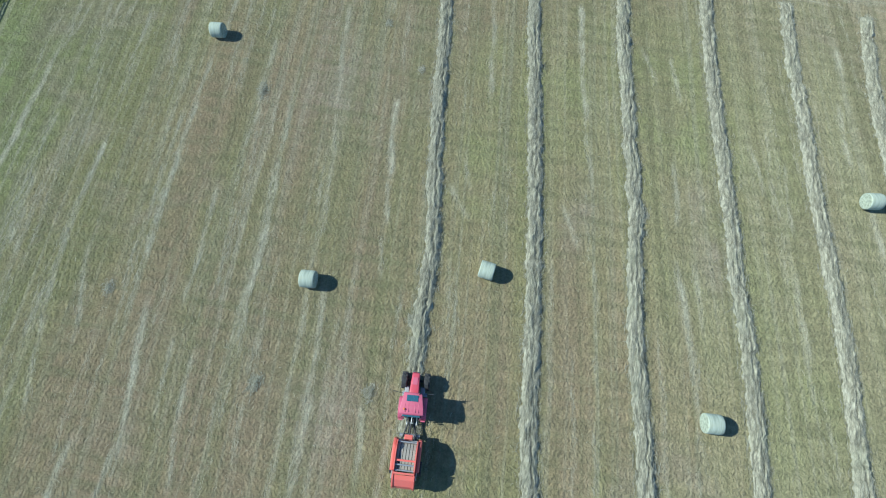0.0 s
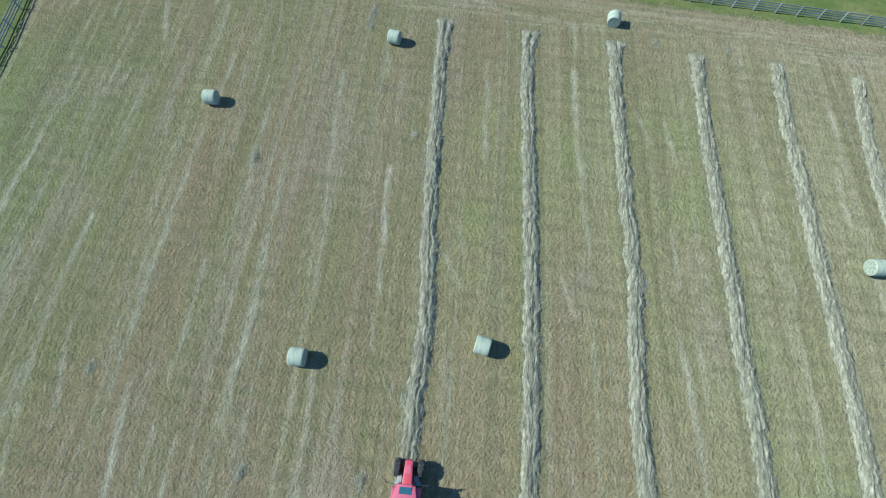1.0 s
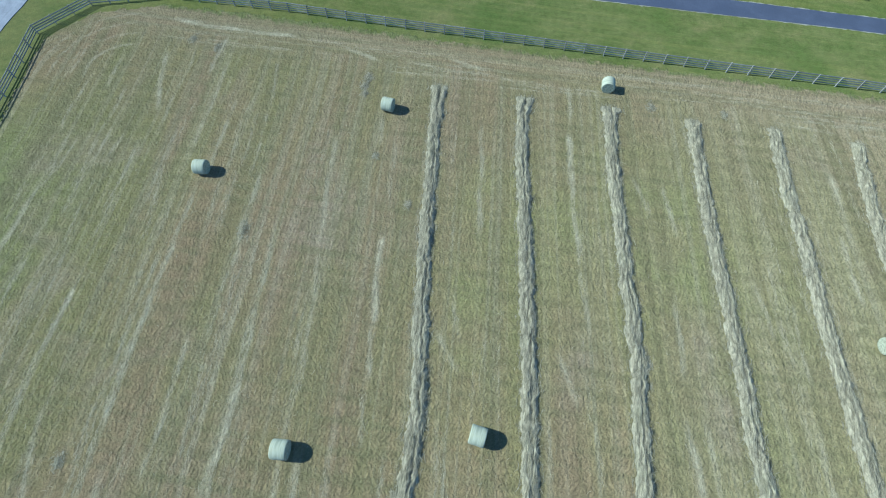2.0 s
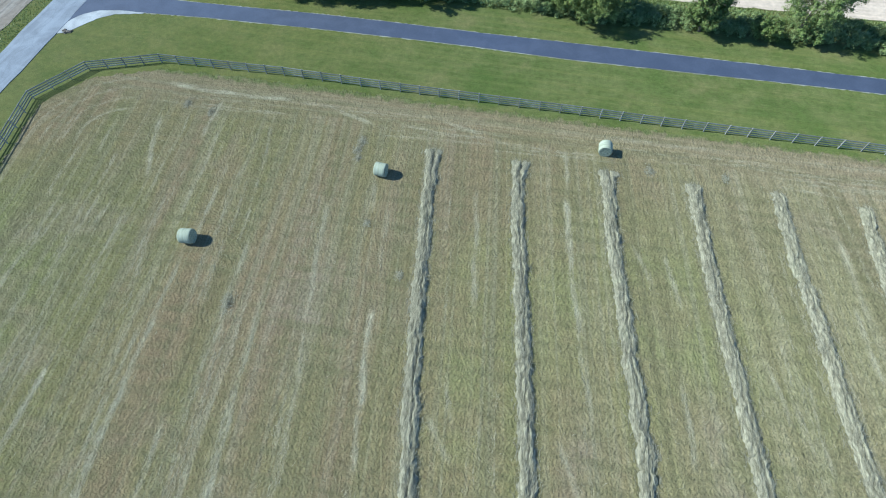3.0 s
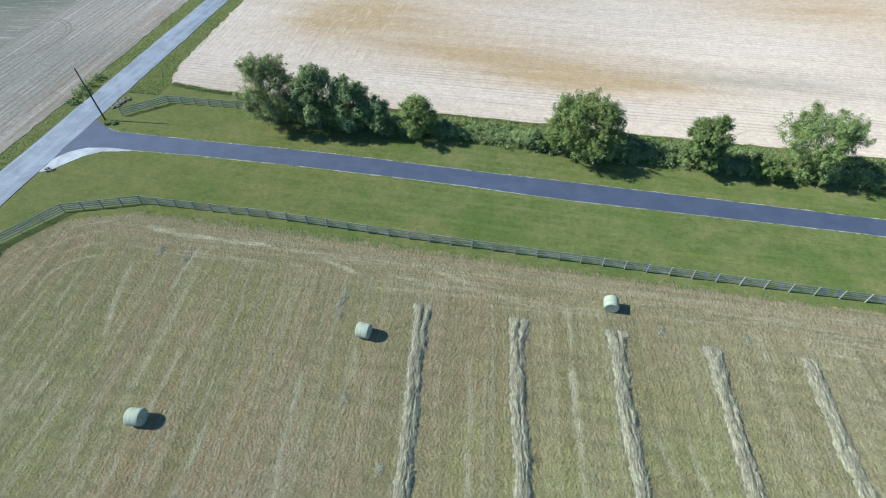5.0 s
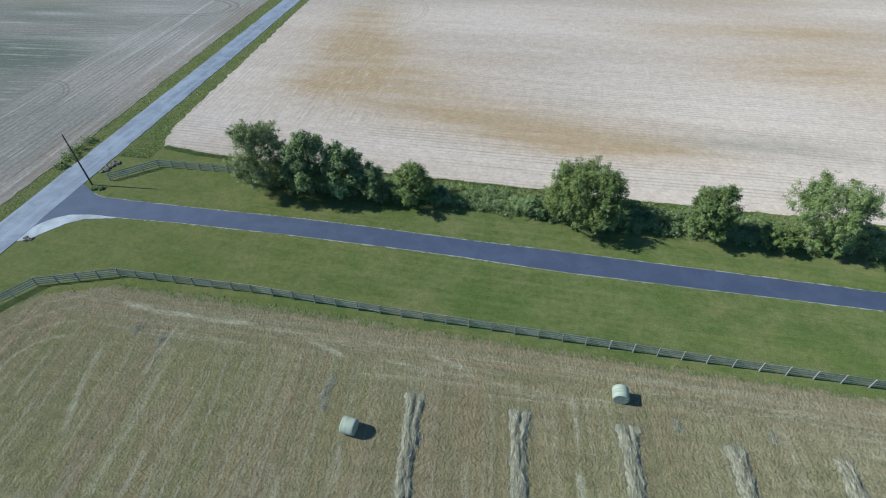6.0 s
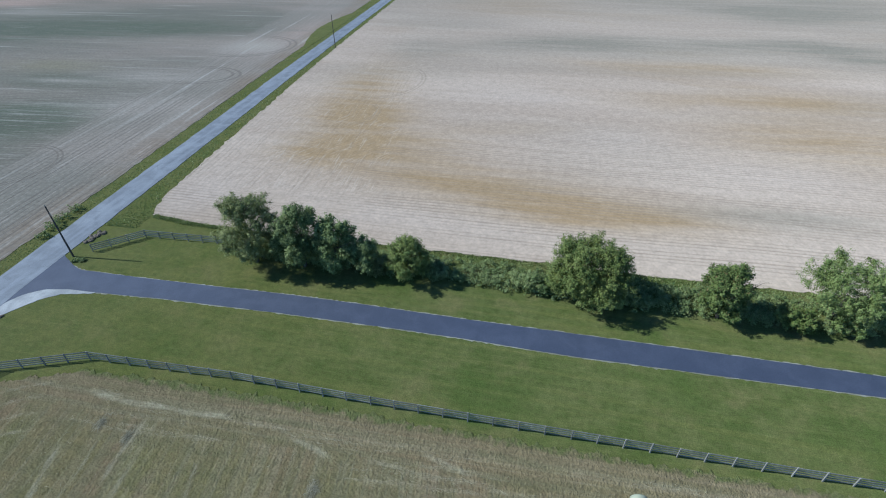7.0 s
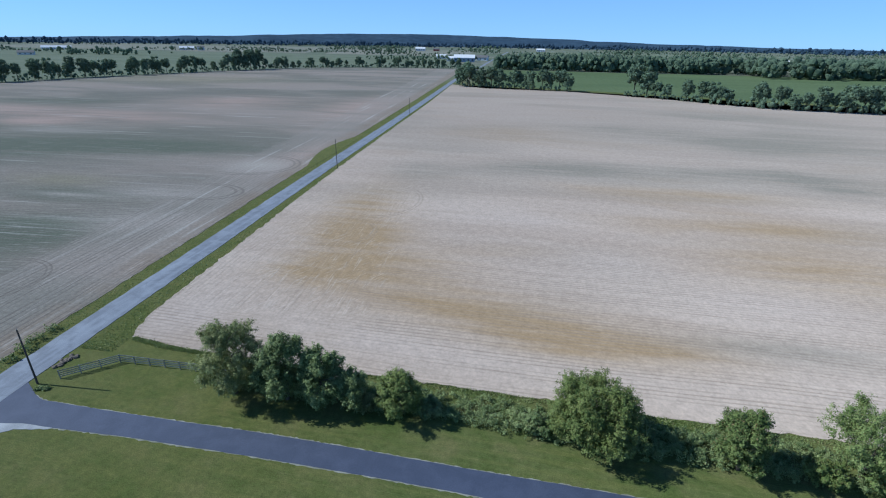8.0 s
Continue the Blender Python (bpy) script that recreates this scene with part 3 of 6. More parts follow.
def quads(name, corners, material, parent=None, label=""):
    """Many loose quads from an array n x 4 x 3."""
    n = len(corners)
    me = bpy.data.meshes.new(name)
    me.vertices.add(4 * n), me.loops.add(4 * n), me.polygons.add(n)
    me.vertices.foreach_set("co", np.asarray(corners, dtype=np.float32).ravel())
    me.loops.foreach_set("vertex_index", np.arange(4 * n, dtype=np.int32))
    me.polygons.foreach_set("loop_start", np.arange(0, 4 * n, 4, dtype=np.int32))
    me.polygons.foreach_set("loop_total", np.full(n, 4, dtype=np.int32))
    me.materials.append(material)
    me.update(calc_edges=True)
    ob = new(name, me)
    ob.parent = parent
    return tagged(ob, label)


def thing(name, x, y, z=0.0, yaw=0.0, label="", category="", group="", kind=""):
    ob = new(name)
    ob.empty_display_size = 0.3
    ob.matrix_basis = pose(x, y, z, 0, 0, yaw)
    return tagged(ob, label, category, group, kind)


def add_box(bm, at, size, bevel=0.0, rot=(0, 0, 0)):
    m = pose(*at, *rot) @ Matrix.Diagonal((*size, 1))
    vs = bmesh.ops.create_cube(bm, size=1, matrix=m)["verts"]
    if bevel:
        es = list({e for v in vs for e in v.link_edges})
        bmesh.ops.bevel(bm, geom=es, offset=bevel, segments=2, affect="EDGES", profile=0.6)


def add_rod(bm, a, b, r, r2=None, seg=10):
    a, b = Vector(a), Vector(b)
    turn = (b - a).to_track_quat("Z", "Y").to_matrix().to_4x4()
    bmesh.ops.create_cone(bm, cap_ends=True, segments=seg, radius1=r, radius2=r if r2 is None else r2, depth=(b - a).length, matrix=Matrix.Translation((a + b) / 2) @ turn)


def add_prism(bm, side, x0, x1, bevel=0.0):
    """An outline in y, z drawn out from x0 to x1."""
    lo = [bm.verts.new((x0, y, z)) for y, z in side]
    hi = [bm.verts.new((x1, y, z)) for y, z in side]
    fs = [bm.faces.new(lo[::-1]), bm.faces.new(hi)]
    for i in range(len(side)):
        j = (i + 1) % len(side)
        fs.append(bm.faces.new((lo[i], lo[j], hi[j], hi[i])))
    bmesh.ops.recalc_face_normals(bm, faces=fs)
    if bevel:
        bmesh.ops.bevel(bm, geom=list({e for f in fs for e in f.edges}), offset=bevel, segments=2, affect="EDGES", profile=0.6)


def lathe(profile, seg, axis="x"):
    """A bmesh turned round the x axis from pairs of (x, radius)."""
    bm = bmesh.new()
    rings = []
    for x, r in profile:
        rings.append([bm.verts.new((x, r * math.cos(2 * math.pi * k / seg), r * math.sin(2 * math.pi * k / seg))) for k in range(seg)])
    for a, b in zip(rings, rings[1:]):
        for k in range(seg):
            bm.faces.new((a[k], a[(k + 1) % seg], b[(k + 1) % seg], b[k]))
    bmesh.ops.recalc_face_normals(bm, faces=bm.faces)
    return bm


def along(line, step):
    """Points at even steps along a line of (x, y), with the unit tangent."""
    pts = [Vector(p) for p in line]
    out, left = [], 0.0
    for a, b in zip(pts, pts[1:]):
        d = (b - a).length
        t = (b - a) / d
        s = left
        while s < d:
            out.append((a + t * s, t))
            s += step
        left = s - d
    return out


def at_y(line, y):
    """x on a line of (y, x) pairs."""
    return float(np.interp(y, [q[0] for q in line], [q[1] for q in line]))


def slab(name, outline, top, material, rag=0.0, step=1.0, seed=1):
    """A sheet of ground with an outline in x, y, its edge a little ragged, and a real edge down into the soil."""
    rng = np.random.default_rng(seed)
    pts = [q for q, t in along(list(outline) + [outline[0]], step)] if rag else [Vector(q) for q in outline]
    pts = [(p.x + rag * rng.normal() * 0.6, p.y + rag * rng.normal() * 0.6) for p in pts]
    bm = bmesh.new()
    hi = [bm.verts.new((x, y, top)) for x, y in pts]
    lo = [bm.verts.new((x, y, -0.3)) for x, y in pts]
    f = bm.faces.new(hi)
    n = len(pts)
    for i in range(n):
        bm.faces.new((hi[i], lo[i], lo[(i + 1) % n], hi[(i + 1) % n]))
    bmesh.ops.triangulate(bm, faces=[f])
    bmesh.ops.recalc_face_normals(bm, faces=bm.faces)
    return tagged(part(name, bm, material), kind="structure")


# ---- the ground ----
edges = [-4700, -3200, -2000, -1200, -700, -400, -200, -100, -50, 0, 50, 100, 200, 400, 700, 1200, 2000, 3200, 4700]
gv = [(x, y, 0.0) for y in edges for x in edges]
gn = len(edges)
gf = [(j * gn + i, j * gn + i + 1, (j + 1) * gn + i + 1, (j + 1) * gn + i) for j in range(gn - 1) for i in range(gn - 1)]
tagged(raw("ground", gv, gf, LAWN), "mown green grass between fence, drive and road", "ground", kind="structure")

ROAD = [(-140, -64.8), (50, -66.8), (80, -67.8), (110, -68.8), (160, -70.6), (200, -71.8), (300, -74.3), (420, -77.6), (640, -85.0), (777, -84.5), (950, -83.5), (1150, -86.0), (1560, -88.0), (2400, -88.0)]
ROAD_HALF = 2.6


def road_strip(name, line, half, top, material, rag, seed, step=2.0):
    rng = np.random.default_rng(seed)
    ys = np.arange(line[0][0], line[-1][0], step)
    vs, fs = [], []
    for y in ys:
        c = at_y(line, y)
        l, r = c - half + rag * rng.normal(), c + half + rag * rng.normal()
        vs += [(l, y, -0.2), (l, y, top), (c, y, top + 0.05), (r, y, top), (r, y, -0.2)]
    for k in range(len(ys) - 1):
        for j in range(4):
            a = 5 * k + j
            fs.append((a, a + 1, a + 6, a + 5))
    return tagged(raw(name, vs, fs, material), kind="structure")


tagged(road_strip("road", ROAD, ROAD_HALF, 0.06, CHIPSEAL, 0.07, 3), "pale blue-grey chip-sealed country lane", "road")

DRIVE_N = [(-62.0, 75.9), (-60.2, 75.2), (-52, 74.95), (-40, 74.8), (-30, 74.8), (-20, 74.5), (-4, 73.75), (6.5, 73.45), (13, 73.2), (26, 72.7), (41, 72.1), (95, 70.2)]
DRIVE_S = [(95, 67.0), (40, 69.15), (25, 69.45), (6.4, 69.85), (-4, 70.5), (-14, 70.95), (-30, 71.35), (-45, 71.45), (-55, 71.2), (-58.6, 71.25), (-61.8, 70.7), (-63.6, 69.5), (-64.6, 67.8)]
slab("driveway_shoulder", [(x, y + 0.12) for x, y in DRIVE_N] + [(x, y - 0.12) for x, y in DRIVE_S[:9]] + [(-60, 72.5), (-62.5, 74)], 0.022, EDGE_GRAVEL, 0.10, 0.4, 5)
tagged(slab("driveway", [(-66.2, 79.5), (-65.0, 77.7), (-63.3, 76.8)] + DRIVE_N + DRIVE_S + [(-65.2, 66.0), (-66.4, 66.0)], 0.045, ASPHALT, 0.03, 0.7, 6), "smooth new blue-black asphalt driveway", "driveway")
tagged(slab("gravel_apron", [(-65.4, 64.6), (-64.0, 64.7), (-63.0, 65.7), (-62.0, 67.1), (-60.7, 68.9), (-58.9, 70.2), (-54.6, 71.0), (-54.6, 71.45), (-58.6, 71.45), (-61.8, 70.9), (-63.8, 69.7), (-64.9, 67.9)], 0.036, GRAVEL, 0.06, 0.5, 7), "pale gravel wedge beside the driveway mouth", "gravel")

EAST_SIDE = [(90.5, -60.0), (96, -61.6), (110, -62.4), (160, -65.2), (200, -67.0), (300, -69.8), (420, -73.0), (576, -79.5)]
WEST_SIDE = [(-140, -71.5), (50, -72.6), (80, -73.4), (110, -74.9), (160, -77.4), (200, -79.0), (300, -82.0), (420, -86.0), (640, -94.5), (890, -105.0)]
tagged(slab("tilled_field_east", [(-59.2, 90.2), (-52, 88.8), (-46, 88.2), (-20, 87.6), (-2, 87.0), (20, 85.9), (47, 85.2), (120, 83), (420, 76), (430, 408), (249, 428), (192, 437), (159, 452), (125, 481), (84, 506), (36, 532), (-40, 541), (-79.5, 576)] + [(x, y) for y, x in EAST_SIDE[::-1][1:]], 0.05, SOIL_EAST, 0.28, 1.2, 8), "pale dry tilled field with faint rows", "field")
tagged(slab("tilled_field_west", [(x, y) for y, x in WEST_SIDE] + [(-304, 845), (-370, 775), (-430, 660), (-478, 530), (-505, 410), (-560, 300), (-600, -140)], 0.05, SOIL_WEST, 0.16, 1.5, 9), "grey-brown tilled field with straw streaks", "field")
tagged(slab("grass_bulge", [(-76.6, 190), (-79.5, 202), (-82.5, 214), (-84.5, 228), (-84.2, 240), (-82.6, 252), (-80.2, 262), (-78.0, 262), (-77.0, 230)], 0.058, LAWN, 0.35, 1.0, 14), "bright grass bulge at a field entrance beside the lane", "grass")
tagged(slab("road_patch", [(-74.4, 233.6), (-70.9, 234.2), (-70.7, 238.6), (-74.2, 238.0)], 0.071, ASPHALT, 0.12, 0.6, 15), "dark asphalt patch across the lane", "road")

# far fields beyond the hedges
GREEN_CROP = crop("green_crop", (0.100, 0.140, 0.064), (0.124, 0.166, 0.077))
DULL_CROP = crop("dull_green_crop", (0.150, 0.180, 0.115), (0.185, 0.208, 0.140))
TAN_CROP = crop("tan_stubble", (0.215, 0.222, 0.170), (0.265, 0.255, 0.20))
for high, (name, outline, mat, label) in zip((0.06, 0.08, 0.10, 0.12, 0.14, 0.16, 0.18, 0.20, 0.22), (
        ("green_field", [(-60, 585), (430, 420), (560, 880), (-45, 880)], GREEN_CROP, "bright green crop field behind a hedgerow"),
        ("stubble_field_north", [(-120, 900), (-560, 860), (-620, 1500), (-180, 1500)], DULL_CROP, "dull green field beyond the far trees"),
        ("stubble_field_west", [(-515, 415), (-1400, 300), (-1900, 1500), (-640, 1500), (-575, 860), (-380, 790)], DULL_CROP, "dull green field behind a row of trees"),
        ("far_field_a", [(-180, 1560), (-620, 1560), (-900, 2500), (-250, 2500)], TAN_CROP, "tan stubble field far away"),
        ("far_field_b", [(-700, 1600), (-2000, 1600), (-2600, 2700), (-1000, 2700)], TAN_CROP, "tan stubble field far away"),
        ("far_field_c", [(60, 1100), (420, 1100), (560, 1500), (90, 1500)], DULL_CROP, "dull green field behind the wood"),
        ("far_field_d", [(570, 640), (1100, 520), (1300, 900), (640, 890)], DULL_CROP, "pale field behind a hedgerow"),
        ("far_field_e", [(0, 1750), (800, 1750), (1100, 2500), (0, 2500)], DULL_CROP, "dull green field far away"),
        ("far_field_f", [(700, 1150), (1400, 1100), (1800, 1700), (900, 1700)], TAN_CROP, "tan field far away"))):
    tagged(slab(name, outline, high, mat), label, "field")

# wooded hills on the horizon, their distance haze put into the blue colour
rv, rf = [], []
azs = np.radians(np.linspace(-75, 95, 340))
for k, a in enumerate(azs):
    deg = math.degrees(a)
    bump = noise.fractal(Vector((deg * 0.35, 3.3, 0)), 1.0, 2.0, 5) * 5 + noise.noise(Vector((deg * 0.06, 9.1, 0))) * 4
    top = 20 + 66 * math.exp(-((deg - 12) / 24) ** 2) + bump
    d = 4300 + 120 * noise.noise(Vector((deg * 0.2, 0, 5)))
    for r, h in ((d - 420, -2.0), (d - 250, top * 0.55), (d - 80, top * 0.9), (d, top), (d + 260, top * 0.3)):
        rv.append((-r * math.sin(a), r * math.cos(a), h + (bump * 0.3 if 0 < h < top else 0)))
for k in range(len(azs) - 1):
    for j in range(4):
        rf.append((5 * k + j, 5 * k + 5 + j, 5 * k + 6 + j, 5 * k + 1 + j))
tagged(raw("backdrop", rv, rf, RIDGE), "wooded hills along the horizon, haze blue in their colour", "hills", kind="structure")

# ---- the hay field ----
# straw left behind in thin streaks along the swaths:
# each one from x, y to x, y and how thickly the straw lies
WEST_STREAKS = [(-45.3, 36.9, -46.0, 28.8, 0.3), (-46.0, 28.8, -45.8, 23.4, 0.5), (-45.8, 23.4, -45.5, 16.2, 0.9), (-42.5, 37.4, -42.1, 27.3, 0.35), (-38.5, 36.5, -38.2, 30.3, 0.5), (-37.9, 30.3, -37.6, 24.6, 0.3), (-34.9, 37.2, -33.6, 28.9, 0.3), (-30.1, 31.0, -29.6, 25.4, 0.4), (-29.6, 25.4, -29.1, 18.9, 0.6), (-29.1, 18.9, -28.9, 15.6, 0.9), (-28.9, 15.6, -28.3, 10.3, 0.8), (-36.7, 19.4, -36.5, 16.3, 0.75), (-36.5, 16.3, -36.5, 12.7, 0.5), (-41.6, 14.7, -40.7, 9.1, 0.6), (-40.8, 11.9, -39.7, 8.2, 0.5), (-40.6, 16.2, -40.3, 12.6, 0.3), (-35.3, 5.8, -34.2, 2.0, 0.6), (-34.2, 2.0, -32.8, -4.1, 0.4), (-33.3, 8.8, -31.4, 2.1, 0.5)]
INNER_STREAKS = [(-26.3, 5.5, -25.9, 2.6, 0.7), (-25.9, 2.6, -25.1, -1.4, 0.95), (-25.1, -1.4, -24.2, -5.9, 0.6), (-24.2, 34.4, -23.5, 27.5, 0.5), (-25.8, 40.5, -25.1, 34.2, 0.3), (-23.3, 25.9, -23.1, 21.9, 0.4), (-23.0, 20.7, -22.0, 13.7, 0.2), (-20.3, 28.5, -19.8, 23.2, 0.4), (-19.4, 20.7, -18.8, 15.4, 0.5), (-18.8, 15.4, -18.5, 12.1, 0.75), (-18.5, 12.0, -18.3, 7.4, 0.9), (-18.3, 7.4, -17.8, 3.1, 0.4), (-24.4, 16.7, -23.7, 11.1, 0.5), (-23.7, 11.1, -23.4, 7.0, 0.6), (-23.1, 2.2, -22.3, -2.2, 0.5), (-20.9, 1.6, -20.6, -2.3, 0.6), (-20.6, -2.3, -19.5, -7.4, 0.35), (-28.0, -6.6, -27.9, -9.7, 0.9), (-24.6, -6.0, -24.6, -9.1, 0.5)]
MIDDLE_STREAKS = [(-17.7, 40.4, -16.0, 30.0, 0.5), (-16.0, 30.0, -14.4, 21.0, 0.3), (-15.2, 22.7, -14.8, 17.3, 0.3), (-11.1, 40.8, -10.2, 34.7, 0.3), (-9.9, 29.0, -8.9, 22.0, 0.9), (-8.9, 22.0, -8.2, 17.3, 0.5), (-8.2, 16.2, -7.6, 11.9, 0.3), (-11.9, 8.6, -11.4, 5.2, 0.6), (-11.4, 5.2, -10.7, -0.1, 0.5), (-10.7, -0.1, -10.4, -3.4, 0.7), (-10.4, -3.4, -10.1, -6.5, 0.4), (-16.4, 3.9, -16.1, 1.6, 0.4), (-6.4, 0.3, -5.8, -4.1, 0.6), (-4.0, -1.4, -3.8, -5.0, 0.5), (-9.1, 7.6, -7.8, -1.3, 0.3), (-2.1, 44.9, -1.3, 37.1, 0.5), (-1.3, 37.1, -0.9, 32.8, 0.6), (-2.0, 24.5, -1.4, 22.1, 0.4), (-2.5, 20.7, -1.4, 19.2, 0.7), (7.8, 20.3, 9.1, 17.7, 0.4)]
EAST_STREAKS = [(7.3, 45.0, 7.8, 40.3, 0.9), (7.8, 40.3, 8.8, 31.8, 0.65), (8.8, 31.8, 9.9, 24.2, 0.4), (14.4, 40.0, 15.6, 37.3, 0.4), (17.3, 39.8, 17.9, 35.5, 0.5), (17.7, 26.9, 17.9, 21.6, 0.5), (18.1, 16.6, 18.8, 11.7, 0.8), (18.8, 11.7, 19.6, 6.3, 0.55), (19.6, 6.3, 19.9, -1.0, 0.3), (19.4, 16.9, 20.2, 12.0, 0.4), (25.0, 30.1, 25.8, 25.9, 0.4), (28.0, 28.2, 28.2, 22.9, 0.4), (34.4, 43.7, 34.7, 41.5, 0.95), (34.7, 41.5, 34.7, 37.2, 0.3), (33.8, 36.4, 34.2, 31.2, 0.7), (35.7, 25.4, 36.0, 22.1, 0.7), (28.3, 17.4, 28.7, 11.6, 0.5), (28.7, 11.6, 28.9, 8.0, 0.3)]
HEADLAND_STREAKS = [(-41.9, 56.7, -35.6, 56.4, 0.95), (-35.6, 56.4, -28.1, 56.3, 0.95), (-28.1, 56.3, -20.6, 55.8, 0.4), (-20.5, 55.5, -16.9, 54.1, 0.7), (-11.7, 54.0, -7.3, 53.7, 0.4), (-7.2, 55.6, -3.6, 54.3, 0.5), (-2.2, 53.6, 0.5, 53.1, 0.3), (24.4, 53.8, 31.6, 54.1, 0.25), (29.9, 51.4, 35.5, 50.7, 0.25), (-41.6, 50.2, -39.2, 42.8, 0.7), (-46.6, 48.4, -46.2, 45.2, 0.5), (-51.7, 50.1, -51.8, 46.1, 0.3), (-35.5, 53.7, -35.2, 49.7, 0.8), (-30.3, 40.9, -29.8, 36.4, 0.6), (-27.9, 52.9, -26.0, 42.4, 0.3), (-13.2, 44.5, -12.9, 42.2, 0.4), (-40.9, 36.9, -40.9, 34.6, 0.5), (-46.5, 36.7, -45.9, 31.0, 0.3), (-48.9, 43.8, -48.0, 38.1, 0.3), (7.0, 51.9, 7.4, 47.8, 0.5)]


def all_streaks():
    """The streaks above, and fainter ones without order on all the swaths and round the fence corner."""
    rng = np.random.default_rng(20)
    out = WEST_STREAKS + INNER_STREAKS + MIDDLE_STREAKS + EAST_STREAKS + HEADLAND_STREAKS
    for k in range(60):
        x, y, d = rng.uniform(-52, -9), rng.uniform(-10, 46), rng.uniform(5, 18)
        out.append((x, y + d / 2, x + 0.085 * d, y - d / 2, rng.uniform(0.10, 0.34)))
    for k in range(46):
        x, y, d = rng.uniform(-6, 38), rng.uniform(-10, 46), rng.uniform(4, 16)
        out.append((x, y + d / 2, x + 0.085 * d, y - d / 2, rng.uniform(0.08, 0.24)))
    for k in range(34):
        x, y, d = rng.uniform(-44, 40), rng.uniform(51.8, 56.4), rng.uniform(4, 12)
        out.append((x, y - 0.025 * x, x + d, y - 0.025 * (x + d), rng.uniform(0.10, 0.30)))
    for r, k in ((4.2, 0.34), (6.3, 0.22), (8.4, 0.30), (10.2, 0.2)):
        for a in range(95, 195, 10):
            p, q = math.radians(a), math.radians(a + 10)
            out.append((-46 + r * math.cos(p), 47.5 + r * math.sin(p), -46 + r * math.cos(q), 47.5 + r * math.sin(q), k * rng.uniform(0.4, 1.2)))
    return out


FENCE = [(-53.5, 20.0), (-56.4, 38.0), (-57.6, 44.0), (-59.3, 51.6), (-55.4, 57.9), (-46.6, 60.85), (-29.4, 60.8), (-13.8, 60.05), (6.15, 59.35), (20.4, 58.85), (40.0, 58.3), (82.0, 56.4)]
HAY_EDGE = [(-55.2, 38.0), (-56.4, 44.0), (-57.6, 50.8), (-54.2, 56.0), (-46.3, 58.9), (-29.4, 59.0), (-13.8, 58.3), (6.15, 57.6), (20.4, 57.2), (40.0, 56.7), (90.0, 54.6)]


def hay_field():
    rng = np.random.default_rng(11)
    xs = np.concatenate([np.arange(-60, 46, 0.22), np.arange(46, 92, 2.0)])
    ys = np.concatenate([np.arange(-90, -16, 2.0), np.arange(-16, 60, 0.26)])
    X, Y = np.meshgrid(xs, ys)
    Z = rng.normal(size=X.shape)
    for a in (0, 1):
        Z = 0.5 * Z + 0.25 * np.roll(Z, 1, a) + 0.25 * np.roll(Z, -1, a)
    rows = np.sin((X + 0.085 * Y) * 2.1 + np.sin(Y * 0.07)) * 0.008
    Z = 0.075 + 0.016 * Z + rows
    top = np.interp(X, [p[0] for p in HAY_EDGE[2:]], [p[1] for p in HAY_EDGE[2:]])
    left = np.interp(Y, [-90, 20, 38, 44, 50.8], [-40, -52.3, -55.2, -56.4, -57.6])
    wave = 0.12 * np.sin(X * 0.9 + np.sin(X * 0.31) * 2) + 0.10 * np.sin(X * 2.3) + 0.16 * rng.normal(size=(1, len(xs)))
    edge = 0.12 * np.sin(Y * 0.9) + 0.16 * rng.normal(size=(len(ys), 1))
    inside = (Y < top + 0.55 + wave) & (X > left - 0.3 + edge)
    Y, X = np.minimum(Y, top + 0.55 + wave), np.maximum(X, left - 0.3 + edge)
    n = len(xs)
    idx = np.arange(X.size).reshape(X.shape)
    ok = inside[:-1, :-1] | inside[1:, :-1] | inside[:-1, 1:] | inside[1:, 1:]
    q = np.stack([idx[:-1, :-1], idx[:-1, 1:], idx[1:, 1:], idx[1:, :-1]], -1)[ok]
    used = np.unique(q)
    remap = np.zeros(X.size, dtype=np.int64)
    remap[used] = np.arange(len(used))
    q = remap[q]
    co = np.stack([X, Y, Z], -1).reshape(-1, 3)[used]
    me = bpy.data.meshes.new("hay_field")
    me.vertices.add(len(co)), me.loops.add(q.size), me.polygons.add(len(q))
    me.vertices.foreach_set("co", co.astype(np.float32).ravel())
    me.loops.foreach_set("vertex_index", q.astype(np.int32).ravel())
    me.polygons.foreach_set("loop_start", np.arange(0, q.size, 4, dtype=np.int32))
    me.polygons.foreach_set("loop_total", np.full(len(q), 4, dtype=np.int32))
    # how thickly straw covers the soil, streak by streak
    cover = np.zeros(len(co))
    for x0, y0, x1, y1, thick in all_streaks():
        lo, hi = np.minimum((x0, y0), (x1, y1)) - 2.0, np.maximum((x0, y0), (x1, y1)) + 2.0
        near = np.flatnonzero((co[:, 0] > lo[0]) & (co[:, 0] < hi[0]) & (co[:, 1] > lo[1]) & (co[:, 1] < hi[1]))
        d = math.hypot(x1 - x0, y1 - y0)
        ux, uy = (x1 - x0) / d, (y1 - y0) / d
        px, py = co[near, 0] - x0, co[near, 1] - y0
        t = px * ux + py * uy
        side = py * ux - px * uy - 0.12 * np.sin(t * 0.7 + x0)
        over = np.maximum(0, np.maximum(-t, t - d))
        patchy = 0.75 + 0.25 * np.sin(t * 0.9 + x0) + 0.15 * np.sin(t * 2.3 + y0)
        new_cover = thick * patchy * np.exp(-(side / (0.13 + 0.13 * thick)) ** 2 - (over / 0.9) ** 2)
        cover[near] = np.maximum(cover[near], new_cover)
    me.attributes.new("straw_cover", "FLOAT", "POINT").data.foreach_set("value", cover.astype(np.float32))
    me.materials.append(STUBBLE)
